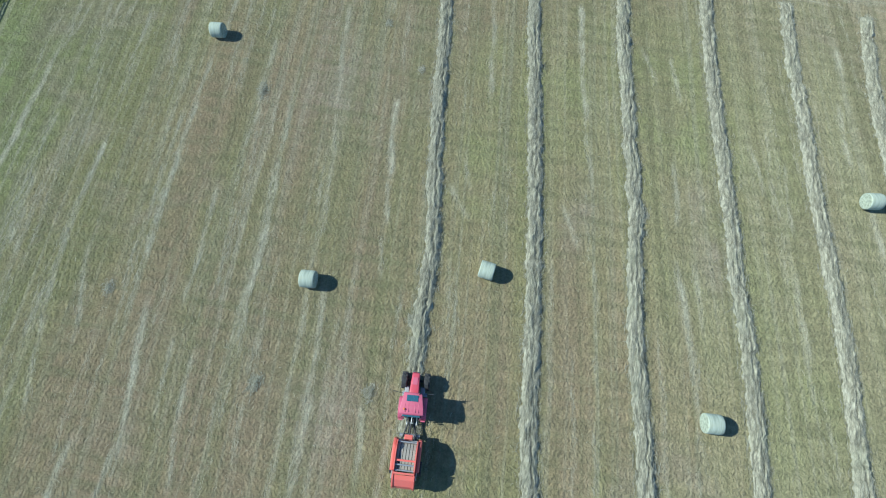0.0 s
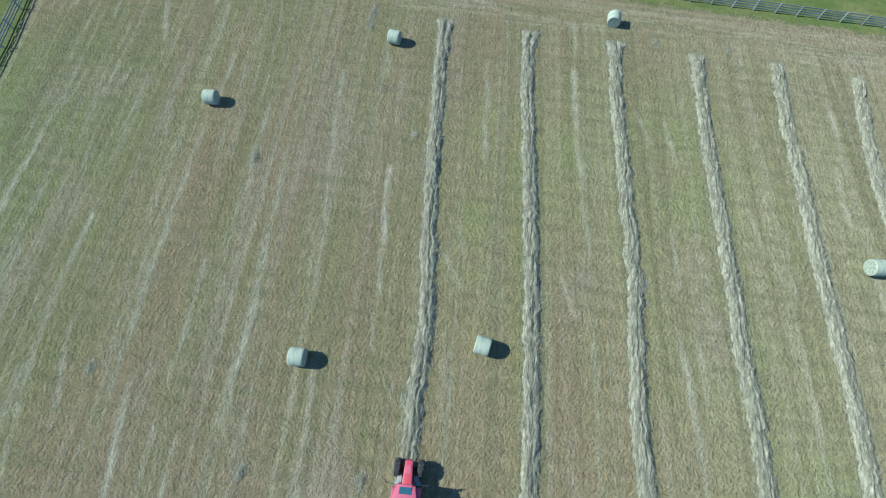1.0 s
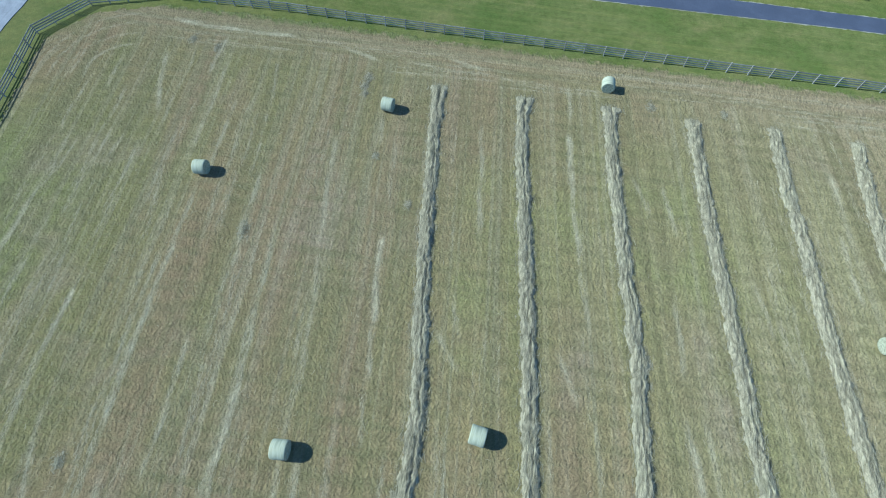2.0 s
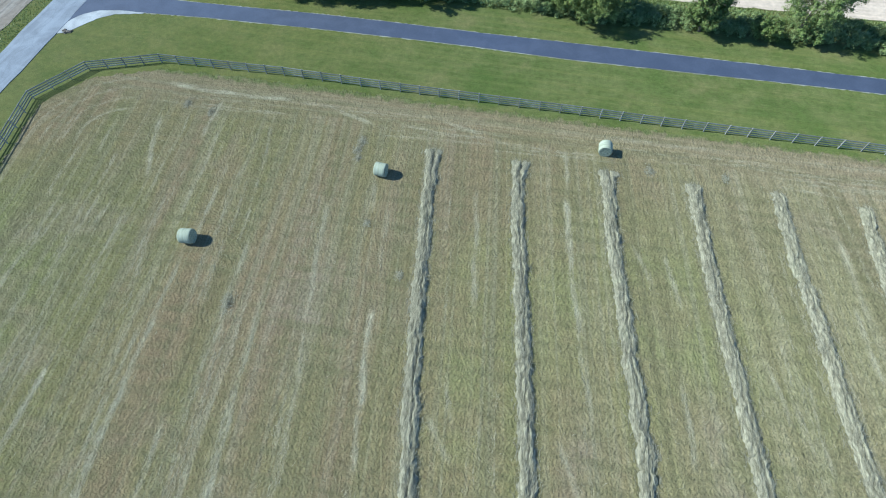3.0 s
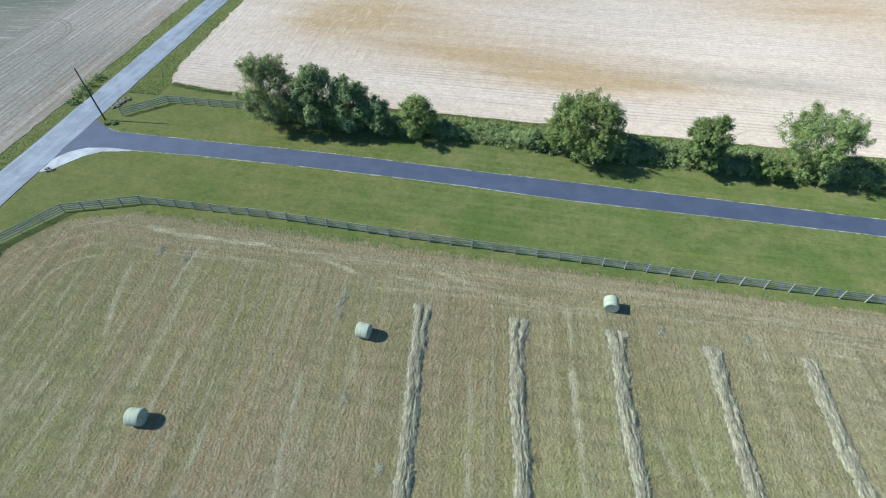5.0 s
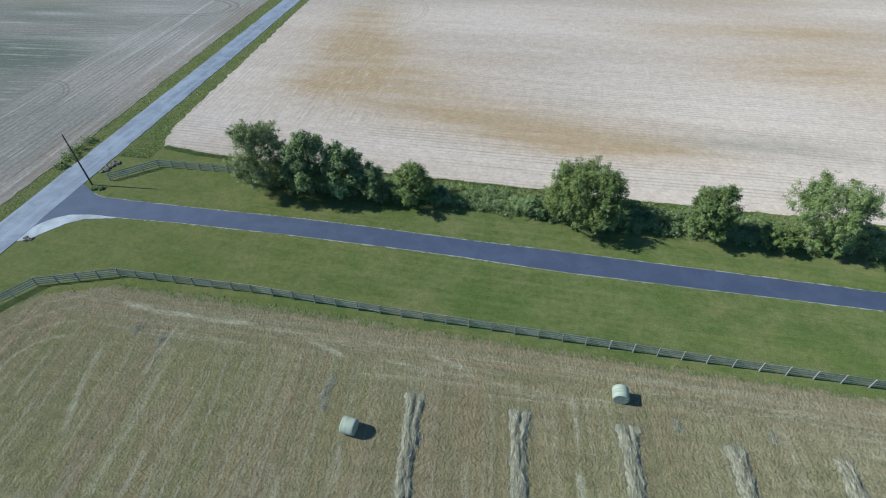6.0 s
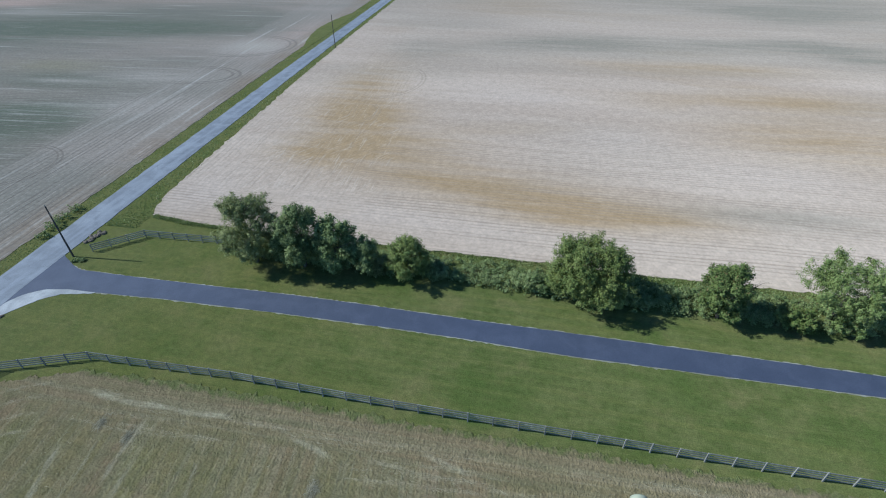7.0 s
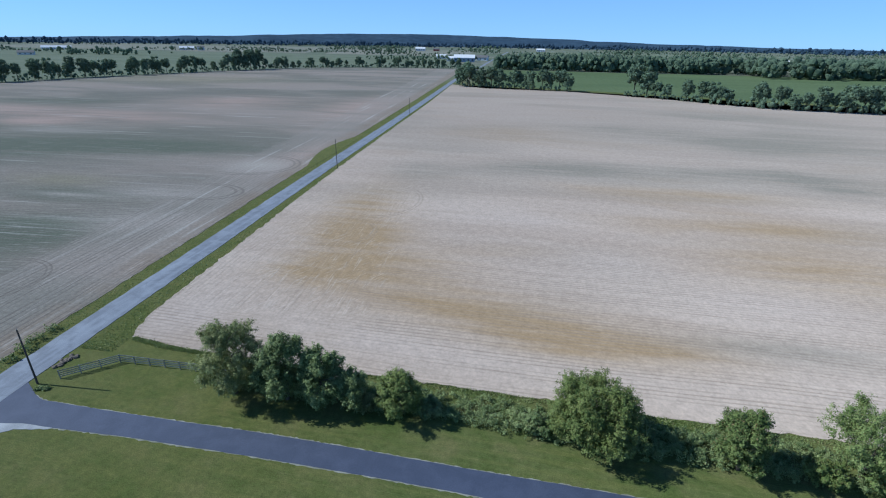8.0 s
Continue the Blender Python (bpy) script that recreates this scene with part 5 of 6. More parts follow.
def baler(x, y, yaw):
    b = thing("round_baler", x, y, 0.09, yaw, "red round hay baler behind the tractor", "baler")
    for s in (-1, 1):
        wheel(b, s * 1.02, -2.0, 0.50, 0.30, 18, GREY)
        bm = bmesh.new()
        add_prism(bm, [(0.0, 0.62), (-0.10, 1.75), (-0.55, 2.20), (-1.30, 2.42), (-2.10, 2.36), (-2.35, 1.9), (-2.35, 0.75), (-1.6, 0.45)], s * 0.70, s * 0.80, 0.015)
        part("side_panel", bm, BALER_RED, b)
        bm = bmesh.new()
        add_prism(bm, [(0.05, 0.85), (-0.02, 1.55), (-0.45, 1.95), (-1.5, 2.10), (-2.2, 2.0), (-2.2, 0.9)], s * 0.81, s * 1.06, 0.06)
        part("side_shield", bm, BALER_RED, b, "bulged faded red side shield", True)
        bm = bmesh.new()
        add_prism(bm, [(-2.38, 0.75), (-2.38, 2.30), (-2.75, 2.25), (-3.25, 1.85), (-3.45, 1.25), (-3.25, 0.70), (-2.8, 0.45)], s * 0.70, s * 0.82, 0.015)
        part("tailgate_side", bm, BALER_RED, b)
        bm = bmesh.new()
        add_rod(bm, (s * 0.88, -1.2, 1.2), (s * 0.88, -2.7, 1.9), 0.045)
        part("tailgate_ram", bm, STEEL, b)
    bm = bmesh.new()
    outline = [(-2.42, 2.24), (-2.75, 2.18), (-3.20, 1.80), (-3.38, 1.25), (-3.20, 0.76), (-2.8, 0.52), (-2.78, 0.58), (-3.12, 0.82), (-3.28, 1.25), (-3.12, 1.75), (-2.72, 2.10), (-2.42, 2.16)]
    add_prism(bm, outline, -0.69, 0.69)
    part("tailgate_cover", bm, BALER_RED, b)
    for k in range(6):
        bm = bmesh.new()
        xx = -0.58 + 0.232 * k
        add_prism(bm, [(-0.15, 0.75), (-0.32, 1.62), (-0.75, 1.98), (-1.4, 2.12), (-2.1, 2.05), (-2.1, 2.02), (-1.4, 2.09), (-0.76, 1.95), (-0.35, 1.60), (-0.18, 0.75)], xx - 0.095, xx + 0.095)
        part("belt", bm, BELT, b)
    for yy, zz in ((-0.22, 1.66), (-1.75, 2.20), (-2.12, 2.14), (-0.12, 1.05)):
        bm = bmesh.new()
        add_rod(bm, (-0.70, yy, zz), (0.70, yy, zz), 0.06, seg=12)
        part("roller", bm, STEEL, b)
    for yy, zz in ((-1.45, 2.26), (-2.30, 2.36)):
        bm = bmesh.new()
        add_box(bm, (0, yy, zz), (1.56, 0.13, 0.11), 0.015)
        part("cross_beam", bm, BALER_RED, b)
    bm = bmesh.new()
    add_box(bm, (0, 0.10, 1.42), (0.62, 0.34, 0.42), 0.05, (-12, 0, 0))
    part("net_box", bm, BALER_RED, b, "red twine and net box")
    bm = bmesh.new()
    add_rod(bm, (-0.78, 0.22, 0.34), (0.78, 0.22, 0.34), 0.15, seg=14)
    for k in range(13):
        xx = -0.72 + 0.12 * k
        for a in (40, 130, 220, 310):
            add_rod(bm, (xx, 0.22, 0.34), (xx, 0.22 + 0.27 * math.cos(radians(a + 9 * k)), 0.34 + 0.27 * math.sin(radians(a + 9 * k))), 0.008, seg=4)
    part("pickup_reel", bm, STEEL, b)
    for s in (-1, 1):
        bm = bmesh.new()
        add_rod(bm, (s * 0.55, -0.05, 0.62), (s * 0.10, 1.55, 0.52), 0.06, seg=8)
        part("drawbar", bm, DARK, b)
    bm = bmesh.new()
    add_rod(bm, (0, -0.05, 0.85), (0, 1.35, 0.78), 0.06, seg=10)
    part("drive_shaft", bm, DARK, b)
    bm = bmesh.new()
    add_rod(bm, (-0.95, -2.0, 0.5), (0.95, -2.0, 0.5), 0.07, seg=8)
    add_box(bm, (0, -1.2, 0.55), (1.4, 2.2, 0.12), 0.02)
    part("underframe", bm, DARK, b)


tractor(-2.42, 1.30, 5.0)
baler(-2.28, -0.95, 4.0)

# ---- trees and hedge behind the drive ----
def leaf_quads(rng, p, nrm, size, slim=0.62):
    """Leaf blades at points p, turned to the normals nrm."""
    n = len(p)
    nrm = nrm / np.linalg.norm(nrm, axis=1)[:, None]
    a = np.cross(nrm, rng.normal(size=(n, 3)))
    a /= np.linalg.norm(a, axis=1)[:, None]
    b = np.cross(nrm, a)
    s = size * (0.6 + 0.8 * rng.random(n))[:, None]
    a, b = a * s, b * s * slim
    return np.stack([p - a, p - b * 0.9 + a * 0.15, p + a, p + b * 0.9 + a * 0.15], 1)


def leaf_cloud(rng, lobes, count, size, seed, shell=0.62, spray=1.0, core=0.14):
    """Leaves on sprays: short leafy twigs that reach out and up from the lobes (x, y, z, rx, ry, rz) of a crown."""
    lob = np.array(lobes, dtype=float)
    wgt = (lob[:, 3] * lob[:, 4] + lob[:, 4] * lob[:, 5] + lob[:, 3] * lob[:, 5])
    tufts = max(24, count // 62)
    pick = rng.choice(len(lob), tufts, p=wgt / wgt.sum())
    d = rng.normal(size=(tufts, 3)) + (0, 0, 0.25)
    d /= np.linalg.norm(d, axis=1)[:, None]
    wob = np.array([noise.noise(Vector(v) * 2.4 + Vector((seed, k * 1.7, 0))) for v, k in zip(d, pick)])
    tip = lob[pick, :3] + d * lob[pick, 3:] * ((0.90 + 0.16 * rng.random(tufts)) * (1 + 0.40 * wob))[:, None]
    length = spray * rng.uniform(0.7, 1.7, tufts)
    reach = d + (0, 0, 0.55) + rng.normal(size=(tufts, 3)) * 0.30
    reach /= np.linalg.norm(reach, axis=1)[:, None]
    which = rng.integers(0, tufts, count)
    t = rng.random(count) ** 0.75                       # 0 at the foot of the spray, 1 at its tip
    out = rng.normal(size=(count, 3)) * (spray * (0.30 - 0.20 * t))[:, None]
    p = tip[which] + reach[which] * (length[which] * (t - 0.8))[:, None] + out
    p[:, 2] -= 0.10 * spray * (t ** 2)
    deep = rng.random(count) < core                     # some leaves inside, in the shade
    inner = rng.integers(0, len(lob), count)
    e = rng.normal(size=(count, 3))
    e *= (rng.random(count) ** 0.5 * shell)[:, None] / np.linalg.norm(e, axis=1)[:, None]
    p = np.where(deep[:, None], lob[inner, :3] + e * lob[inner, 3:], p)
    p[:, 2] = np.maximum(p[:, 2], 0.08 + 0.25 * rng.random(count))
    nrm = out * (1.6 / spray) + reach[which] * 0.55 + rng.normal(size=(count, 3)) * 0.30 + (0, 0, 0.28)
    return leaf_quads(rng, p, nrm, size)


def limb(bm, a, b, r0, r1, rng, depth=2):
    """A bent, tapering limb, forking twice."""
    a, b = Vector(a), Vector(b)
    mid = (a + b) / 2 + Vector(rng.normal(size=3)) * (b - a).length * 0.07
    add_rod(bm, a, mid, r0, (r0 + r1) / 2, 7)
    add_rod(bm, mid, b, (r0 + r1) / 2, r1, 7)
    if depth:
        for k in range(3):
            d = (b - a) * 0.42 + Vector(rng.normal(size=3)) * (b - a).length * 0.22
            d.z = abs(d.z) * 0.8
            start = mid if k == 0 else b
            limb(bm, start, start + d, r1 * 0.8, r1 * 0.3, rng, depth - 1)


def crown_lobes(rng, H, R, low, n, point=0.0):
    """A main dome and smaller, uneven lobes on its outside; point draws the top in."""
    mid = (H + low) / 2
    hz = (H - low) / 2
    out = [(0, 0, mid - 0.08 * hz, R * 0.62, R * 0.62, hz * 0.74)]
    n = int(n * 1.5)
    for k in range(n):
        a = 2.4 * k + rng.normal() * 0.4
        z = -0.8 + 1.7 * ((k + 0.5) / n) + rng.normal() * 0.10
        w = math.sqrt(max(0.04, 1 - min(1, abs(z)) ** 2.4)) * (1 - point * max(0, z))
        r = R * (0.16 + 0.24 * rng.random())
        q = w * (R - r) * rng.uniform(0.85, 1.08)
        out.append((q * math.cos(a), q * math.sin(a), mid + z * (hz - r), r, r, r * 0.9))
    return out


def tree(x, y, H, R, low, leaf, count, size, seed, label, lobes=14, point=0.0, shell=0.55, spray=1.0, core=0.14):
    rng = np.random.default_rng(seed)
    t = thing("tree", x, y, 0.0, label=label, category="tree", group="trees behind the driveway")
    bm = bmesh.new()
    limb(bm, (0, 0, -0.2), (rng.normal() * 0.2, rng.normal() * 0.2, H * 0.42), 0.028 * H, 0.014 * H, rng, 3)
    part("trunk", bm, BARK, t)
    q = leaf_cloud(rng, crown_lobes(rng, H, R, low, lobes, point), count, size, seed, shell, spray, core)
    quads("crown", q, leaf, t)
    return t


tree(-36.6, 80.8, 12.0, 4.7, 0.0, LEAF_ASH, 62000, 0.085, 46, "tall grey-green bushy tree at the hedge end", 18, 0.25, spray=0.85, core=0.24)
tree(-29.4, 80.9, 10.6, 4.2, 0.2, LEAF_DARK, 38000, 0.125, 32, "dark green maple with clumped leaves in the hedge", 11, 0.5, spray=1.1, core=0.30)
tree(-24.6, 80.9, 9.0, 3.6, 0.1, LEAF_DARK, 27000, 0.125, 33, "dark green tree with an uneven top in the hedge", 10, 0.35, spray=1.1, core=0.30)
tree(-20.6, 80.9, 6.5, 2.9, 0.0, LEAF_DARK, 15000, 0.105, 34, "small dark tree leaning into its neighbour", 8, 0.75, core=0.30)
tree(-14.4, 80.6, 7.3, 3.5, 0.0, LEAF_MID, 29000, 0.085, 35, "small green bushy tree with a pointed top", 13, 0.85, spray=0.8, core=0.24)
tree(8.9, 80.4, 9.1, 5.9, 0.0, LEAF_MID, 72000, 0.095, 36, "large round green tree reaching down to the grass", 24, 0.15, spray=0.9, core=0.24)
tree(24.5, 78.9, 8.6, 3.2, 0.1, LEAF_OVAL, 46000, 0.10, 45, "small dark green oval tree in the hedge", 13, 0.05, spray=0.85, core=0.26)
tree(37.6, 80.1, 9.9, 4.9, 1.6, LEAF_LIGHT, 44000, 0.085, 38, "airy light green tree with spreading crown", 18, 0.05, 0.4, spray=0.9, core=0.10)
tree(51.0, 78.6, 9.2, 4.4, 0.6, LEAF_MID, 24000, 0.12, 39, "round green tree further along the hedge", 14, core=0.2)


def shrub(x, y, H, R, leaf, count, seed, label):
    rng = np.random.default_rng(seed)
    t = thing("shrub", x, y, 0.0, label=label, category="shrub", group="shrubs under the trees")
    bm = bmesh.new()
    for k in range(5):
        a = 1.26 * k
        limb(bm, (0.1 * math.cos(a), 0.1 * math.sin(a), -0.1), (R * 0.4 * math.cos(a), R * 0.4 * math.sin(a), H * 0.6), 0.035, 0.015, rng, 1)
    part("stem", bm, BARK, t)
    quads("foliage", leaf_cloud(rng, crown_lobes(rng, H, R, 0.0, 7), int(count * 1.6), 0.11, seed, spray=0.75), leaf, t)


shrub(-18.9, 80.6, 2.9, 1.5, LEAF_ASH, 2600, 51, "pale green shrub at the foot of the trees")
shrub(-33.2, 81.6, 3.2, 2.0, LEAF_DARK, 3000, 52, "dark shrub filling the gap between trees")
shrub(-26.6, 81.4, 2.6, 1.8, LEAF_DARK, 2600, 53, "dark shrub filling the gap between trees")
shrub(-10.6, 81.2, 2.6, 1.7, LEAF_HEDGE, 2600, 54, "rounded green shrub beside the small tree")
shrub(32.6, 78.6, 3.6, 2.5, LEAF_MID, 4200, 55, "spreading green shrub below the airy tree")
shrub(38.6, 78.4, 3.2, 2.2, LEAF_LIGHT, 3600, 56, "yellow-green shrub below the airy tree")
shrub(2.4, 80.6, 2.9, 2.0, LEAF_HEDGE, 3000, 57, "rounded green shrub beside the large tree")

HEDGE_FRONT = [(-44, 81.5), (-33, 80.8), (-22, 80.4), (-16, 79.7), (-8, 79.8), (0, 79.3), (4, 78.6), (10, 78.0), (24, 77.9), (30, 77.5), (43, 76.9), (90, 74.5)]
HEDGE_BACK = [(-44, 83.6), (-20, 86.0), (0, 85.8), (24, 84.6), (47, 84.0), (90, 82.4)]


def hedge():
    rng = np.random.default_rng(61)
    t = thing("hedge", 10, 81, 0.0, label="overgrown low green hedge of brambles and weeds", category="hedge")
    lobes = []
    while len(lobes) < 1150:                      # mounds of bramble, higher in the middle and towards the drive
        x, v = rng.uniform(-41, 80), rng.random()
        f = float(np.interp(x, *zip(*HEDGE_FRONT)))
        b = float(np.interp(x, *zip(*HEDGE_BACK)))
        r = rng.uniform(0.45, 0.95)
        tall = (1.0 + 0.75 * noise.noise(Vector((x * 0.22, v * 2.0, 3))) + 0.35 * rng.random()) * (1.25 - 0.75 * v) * min(1.0, max(0.4, (x + 44) / 10))
        lobes.append((x - 10, f + 0.5 + (b - f - 1.0) * v - 81, max(0.25, tall * 0.62), r, r, max(0.35, tall * 0.62)))
    q = leaf_cloud(rng, lobes, 210000, 0.085, 61, 0.95, 0.62, 0.28)
    tagged(quads("foliage", q, LEAF_HEDGE, t), kind="stuff")
    bm = bmesh.new()
    for k in range(220):
        x = rng.uniform(-40, 78)
        y = float(np.interp(x, *zip(*HEDGE_FRONT))) + rng.uniform(0.8, 4.2)
        add_rod(bm, (x - 10, y - 81, -0.1), (x - 10 + rng.normal() * 0.5, y - 81 + rng.normal() * 0.5, rng.uniform(0.7, 1.5)), 0.02, 0.008, 5)
    tagged(part("bramble_stem", bm, BARK, t), kind="stuff")


hedge()


def blades(name, x, y, z, h, w, material, lean, seed, label, category):
    """Upright tufts of grass or stubble: one bent quad each."""
    rng = np.random.default_rng(seed)
    n = len(x)
    a = rng.uniform(0, math.pi, n)
    side = np.column_stack([np.cos(a), np.sin(a), np.zeros(n)]) * (w * 0.5)[:, None]
    top = np.column_stack([rng.normal(size=n) * lean * h, rng.normal(size=n) * lean * h, h])
    p = np.column_stack([x, y, z])
    q = np.stack([p - side, p + side, p + side * 0.5 + top, p - side * 0.5 + top], 1)
    return tagged(quads(name, q, material), label, category, kind="stuff")


def stubble():
    rng = np.random.default_rng(71)
    n = 60000
    x, y = rng.uniform(-57, 44, n), rng.uniform(-14, 58.2, n)
    top = np.interp(x, [p[0] for p in HAY_EDGE[2:]], [p[1] for p in HAY_EDGE[2:]]) - 0.3
    left = np.interp(y, [-90, 20, 38, 44, 50.8], [-40, -52.3, -55.2, -56.4, -57.6])
    ok = (y < top) & (x > left)
    x, y = x[ok], y[ok]
    n = len(x)
    blades("stubble", x, y, np.full(n, 0.06), rng.uniform(0.03, 0.06, n), rng.uniform(0.03, 0.08, n), STUBBLE, 0.7, 72, "short upright stubble of the mown hay", "stubble")


stubble()


def verges():
    rng = np.random.default_rng(81)
    xs, ys, hs = [], [], []
    # rough grass between the lane and the pale field
    n = 8000
    y = 86 + 330 * rng.random(n) ** 2.0
    w = np.interp(y, [q[0] for q in ROAD], [q[1] for q in ROAD]) + ROAD_HALF
    e = np.interp(y, [q[0] for q in EAST_SIDE], [q[1] for q in EAST_SIDE])
    xs.append(w + 0.3 + (e - w + 0.2) * rng.random(n)), ys.append(y), hs.append(rng.uniform(0.04, 0.15, n))
    # the other side of the lane
    n = 8000
    y = 55 + 340 * rng.random(n) ** 2.0
    w = np.interp(y, [q[0] for q in WEST_SIDE], [q[1] for q in WEST_SIDE])
    e = np.interp(y, [q[0] for q in ROAD], [q[1] for q in ROAD]) - ROAD_HALF
    xs.append(w - 0.3 + (e - w) * rng.random(n)), ys.append(y), hs.append(rng.uniform(0.04, 0.15, n))
    # a line of uncut grass along the south edge of the pale field and under the fence
    n = 5000
    x = rng.uniform(-59, -40, n)
    xs.append(x), ys.append(np.interp(x, [-59, -52, -40], [89.7, 88.4, 87.6]) + rng.normal(size=n) * 0.25), hs.append(rng.uniform(0.06, 0.2, n))
    n = 9000
    x = rng.uniform(-40, 70, n)
    back = np.interp(x, [-46, -20, -2, 20, 47, 120], [88.2, 87.6, 87.0, 85.9, 85.2, 83.0])
    xs.append(x), ys.append(back - np.abs(rng.normal(size=n)) * 0.7), hs.append(rng.uniform(0.05, 0.16, n))
    x, y, h = np.concatenate(xs), np.concatenate(ys), np.concatenate(hs)
    blades("verge_grass", x, y, np.zeros(len(x)), h, 0.10 + 0.3 * h, WEED, 0.45, 82, "uncut rough grass beside lane and fence", "grass")


verges()

for k, (x, y, h, r) in enumerate([(-72.6, 84.2, 1.5, 1.5), (-73.2, 86.6, 1.4, 1.4), (-73.2, 89.2, 1.2, 1.3), (-72.0, 81.5, 1.0, 1.0), (-62.4, 76.9, 0.4, 0.6), (-61.6, 77.1, 0.3, 0.4)]):
    rng = np.random.default_rng(200 + k)
    ob = thing("weed_clump", x, y, 0.0, label="pale flowering weed clump beside the lane", category="weed", group="weeds beside the lane")
    tagged(quads("foliage", leaf_cloud(rng, crown_lobes(rng, h, r, 0.0, 5), 500, 0.10, 200 + k, spray=0.5), WEED, ob), kind="stuff")


# ---- fences, poles, stones ----
def fence(name, line, step, label):
    f = thing(name, line[0][0], line[0][1], 0.0, label=label, category="fence")
    o = f.matrix_basis.translation
    bm = bmesh.new()
    add_box(bm, (0, 0, 0.66), (0.11, 0.11, 1.46), 0.012)
    post = None
    spots = []
    for a, b in zip(line, line[1:]):            # whole bays from corner to corner
        a, b = Vector(a), Vector(b)
        n = max(1, round((b - a).length / step))
        spots += [a + (b - a) * k / n for k in range(n)]
    spots.append(Vector(line[-1]))
    rail_mesh = None
    for k, p in enumerate(spots):
        if post is None:
            post = part("post", bm, BOARD, f)
            ob = post
        else:
            ob = new("post", post.data)
            ob.parent = f
        q = spots[min(k + 1, len(spots) - 1)] - spots[max(k - 1, 0)]
        yaw = math.degrees(math.atan2(q.y, q.x))
        ob.matrix_basis = pose(p.x - o.x, p.y - o.y, random.uniform(-0.03, 0.02), random.uniform(-1.5, 1.5), random.uniform(-1.5, 1.5), yaw)
        if k + 1 < len(spots):
            d = spots[k + 1] - p
            m = p + d / 2
            yaw = math.degrees(math.atan2(d.y, d.x))
            nrm = Vector((-d.y, d.x)).normalized() * 0.07
            for h in (0.30, 0.60, 0.90, 1.22):
                if rail_mesh is None:
                    bm2 = bmesh.new()
                    add_box(bm2, (0, 0, 0), (1, 0.028, 0.15), 0.004)
                    ob = part("rail", bm2, BOARD, f)
                    rail_mesh = ob.data
                else:
                    ob = new("rail", rail_mesh)
                    ob.parent = f
                ob.matrix_basis = pose(m.x + nrm.x - o.x, m.y + nrm.y - o.y, h + random.uniform(-0.02, 0.02), 0, random.uniform(-0.5, 0.5), yaw) @ Matrix.Diagonal((d.length + 0.02, 1, 1, 1))
    return f


fence("board_fence", FENCE, 2.48, "weathered grey four-rail board fence round the field")
fence("gate_fence", [(-61.6, 79.3), (-56.3, 83.9), (-37.5, 84.0)], 2.48, "weathered grey four-rail fence by the drive mouth")


def utility_pole(x, y, h, label):
    p = thing("utility_pole", x, y, 0.0, label=label, category="pole", group="poles along the lane")
    bm = bmesh.new()
    add_rod(bm, (0, 0, -0.3), (0, 0, h), 0.135, 0.085, 12)
    part("pole", bm, POLE_WOOD, p)
    bm = bmesh.new()
    add_rod(bm, (0, 0, h - 0.02), (0, 0, h + 0.22), 0.05, 0.035, 8)
    part("insulator", bm, GREY, p)
    bm = bmesh.new()
    add_box(bm, (0.115, 0, h - 1.3), (0.08, 0.10, 0.5), 0.01)
    part("bracket", bm, STEEL, p)


utility_pole(-63.6, 77.8, 8.5, "dark wooden utility pole at the drive mouth")
utility_pole(-67.0, 199.3, 10.5, "dark wooden utility pole beside the lane")
utility_pole(-71.4, 337.0, 10.5, "dark wooden utility pole far along the lane")

srng = np.random.default_rng(91)
for k in range(26):
    if k < 18:
        t = srng.random()
        x, y, r = -64.4 + 0.6 * srng.normal() * 0.6 + 0.25 * t, 80.6 + 4.0 * t, srng.uniform(0.14, 0.38)
    else:
        x, y, r = -63.6 + 0.5 * srng.normal() * 0.8, 65.4 + 0.35 * srng.normal(), srng.uniform(0.1, 0.28)
    bm = bmesh.new()
    bmesh.ops.create_icosphere(bm, subdivisions=2, radius=r)
    for v in bm.verts:
        v.co *= 1 + 0.60 * noise.noise(v.co * 2.2 / r + Vector((k, 0, 0)))
        v.co.z *= 0.6
    ob = tagged(part("stone", bm, STONE), "rough dark brown stone beside the lane", "stone", "stones at the culvert" if k < 18 else "stones at the gravel tip")
    ob.matrix_basis = pose(x, y, r * 0.25, 0, 0, srng.uniform(0, 360))

# ---- far trees, woods and farms ----
def unit_ball(level):
    bm = bmesh.new()
    bmesh.ops.create_icosphere(bm, subdivisions=level, radius=1.0)
    v = np.array([w.co[:] for w in bm.verts])
    f = np.array([[w.index for w in face.verts] for face in bm.faces])
    bm.free()
    return v, f


BALLS = {1: unit_ball(1), 2: unit_ball(2)}


def clump(rng, centre, radii, level):
    """Knobbly masses of foliage, one on each centre: corners and triangles."""
    v, f = BALLS[level]
    n = len(centre)
    rough = 1 + 0.15 * rng.normal(size=(n, len(v), 1))
    co = centre[:, None, :] + v[None] * rough * radii[:, None, :]
    faces = f[None] + (np.arange(n) * len(v))[:, None, None]
    return co.reshape(-1, 3), faces.reshape(-1, 3)


def merged(name, masses, leaf, material, parent=None):
    """Foliage masses and loose leaf quads in one mesh."""
    verts, faces, base = [], [], 0
    for co, f in masses:
        verts.append(co)
        faces += (f + base).tolist()
        base += len(co)
    verts.append(leaf.reshape(-1, 3))
    faces += (np.arange(4 * len(leaf)).reshape(-1, 4) + base).tolist()
    return raw(name, np.concatenate(verts), faces, material, parent)


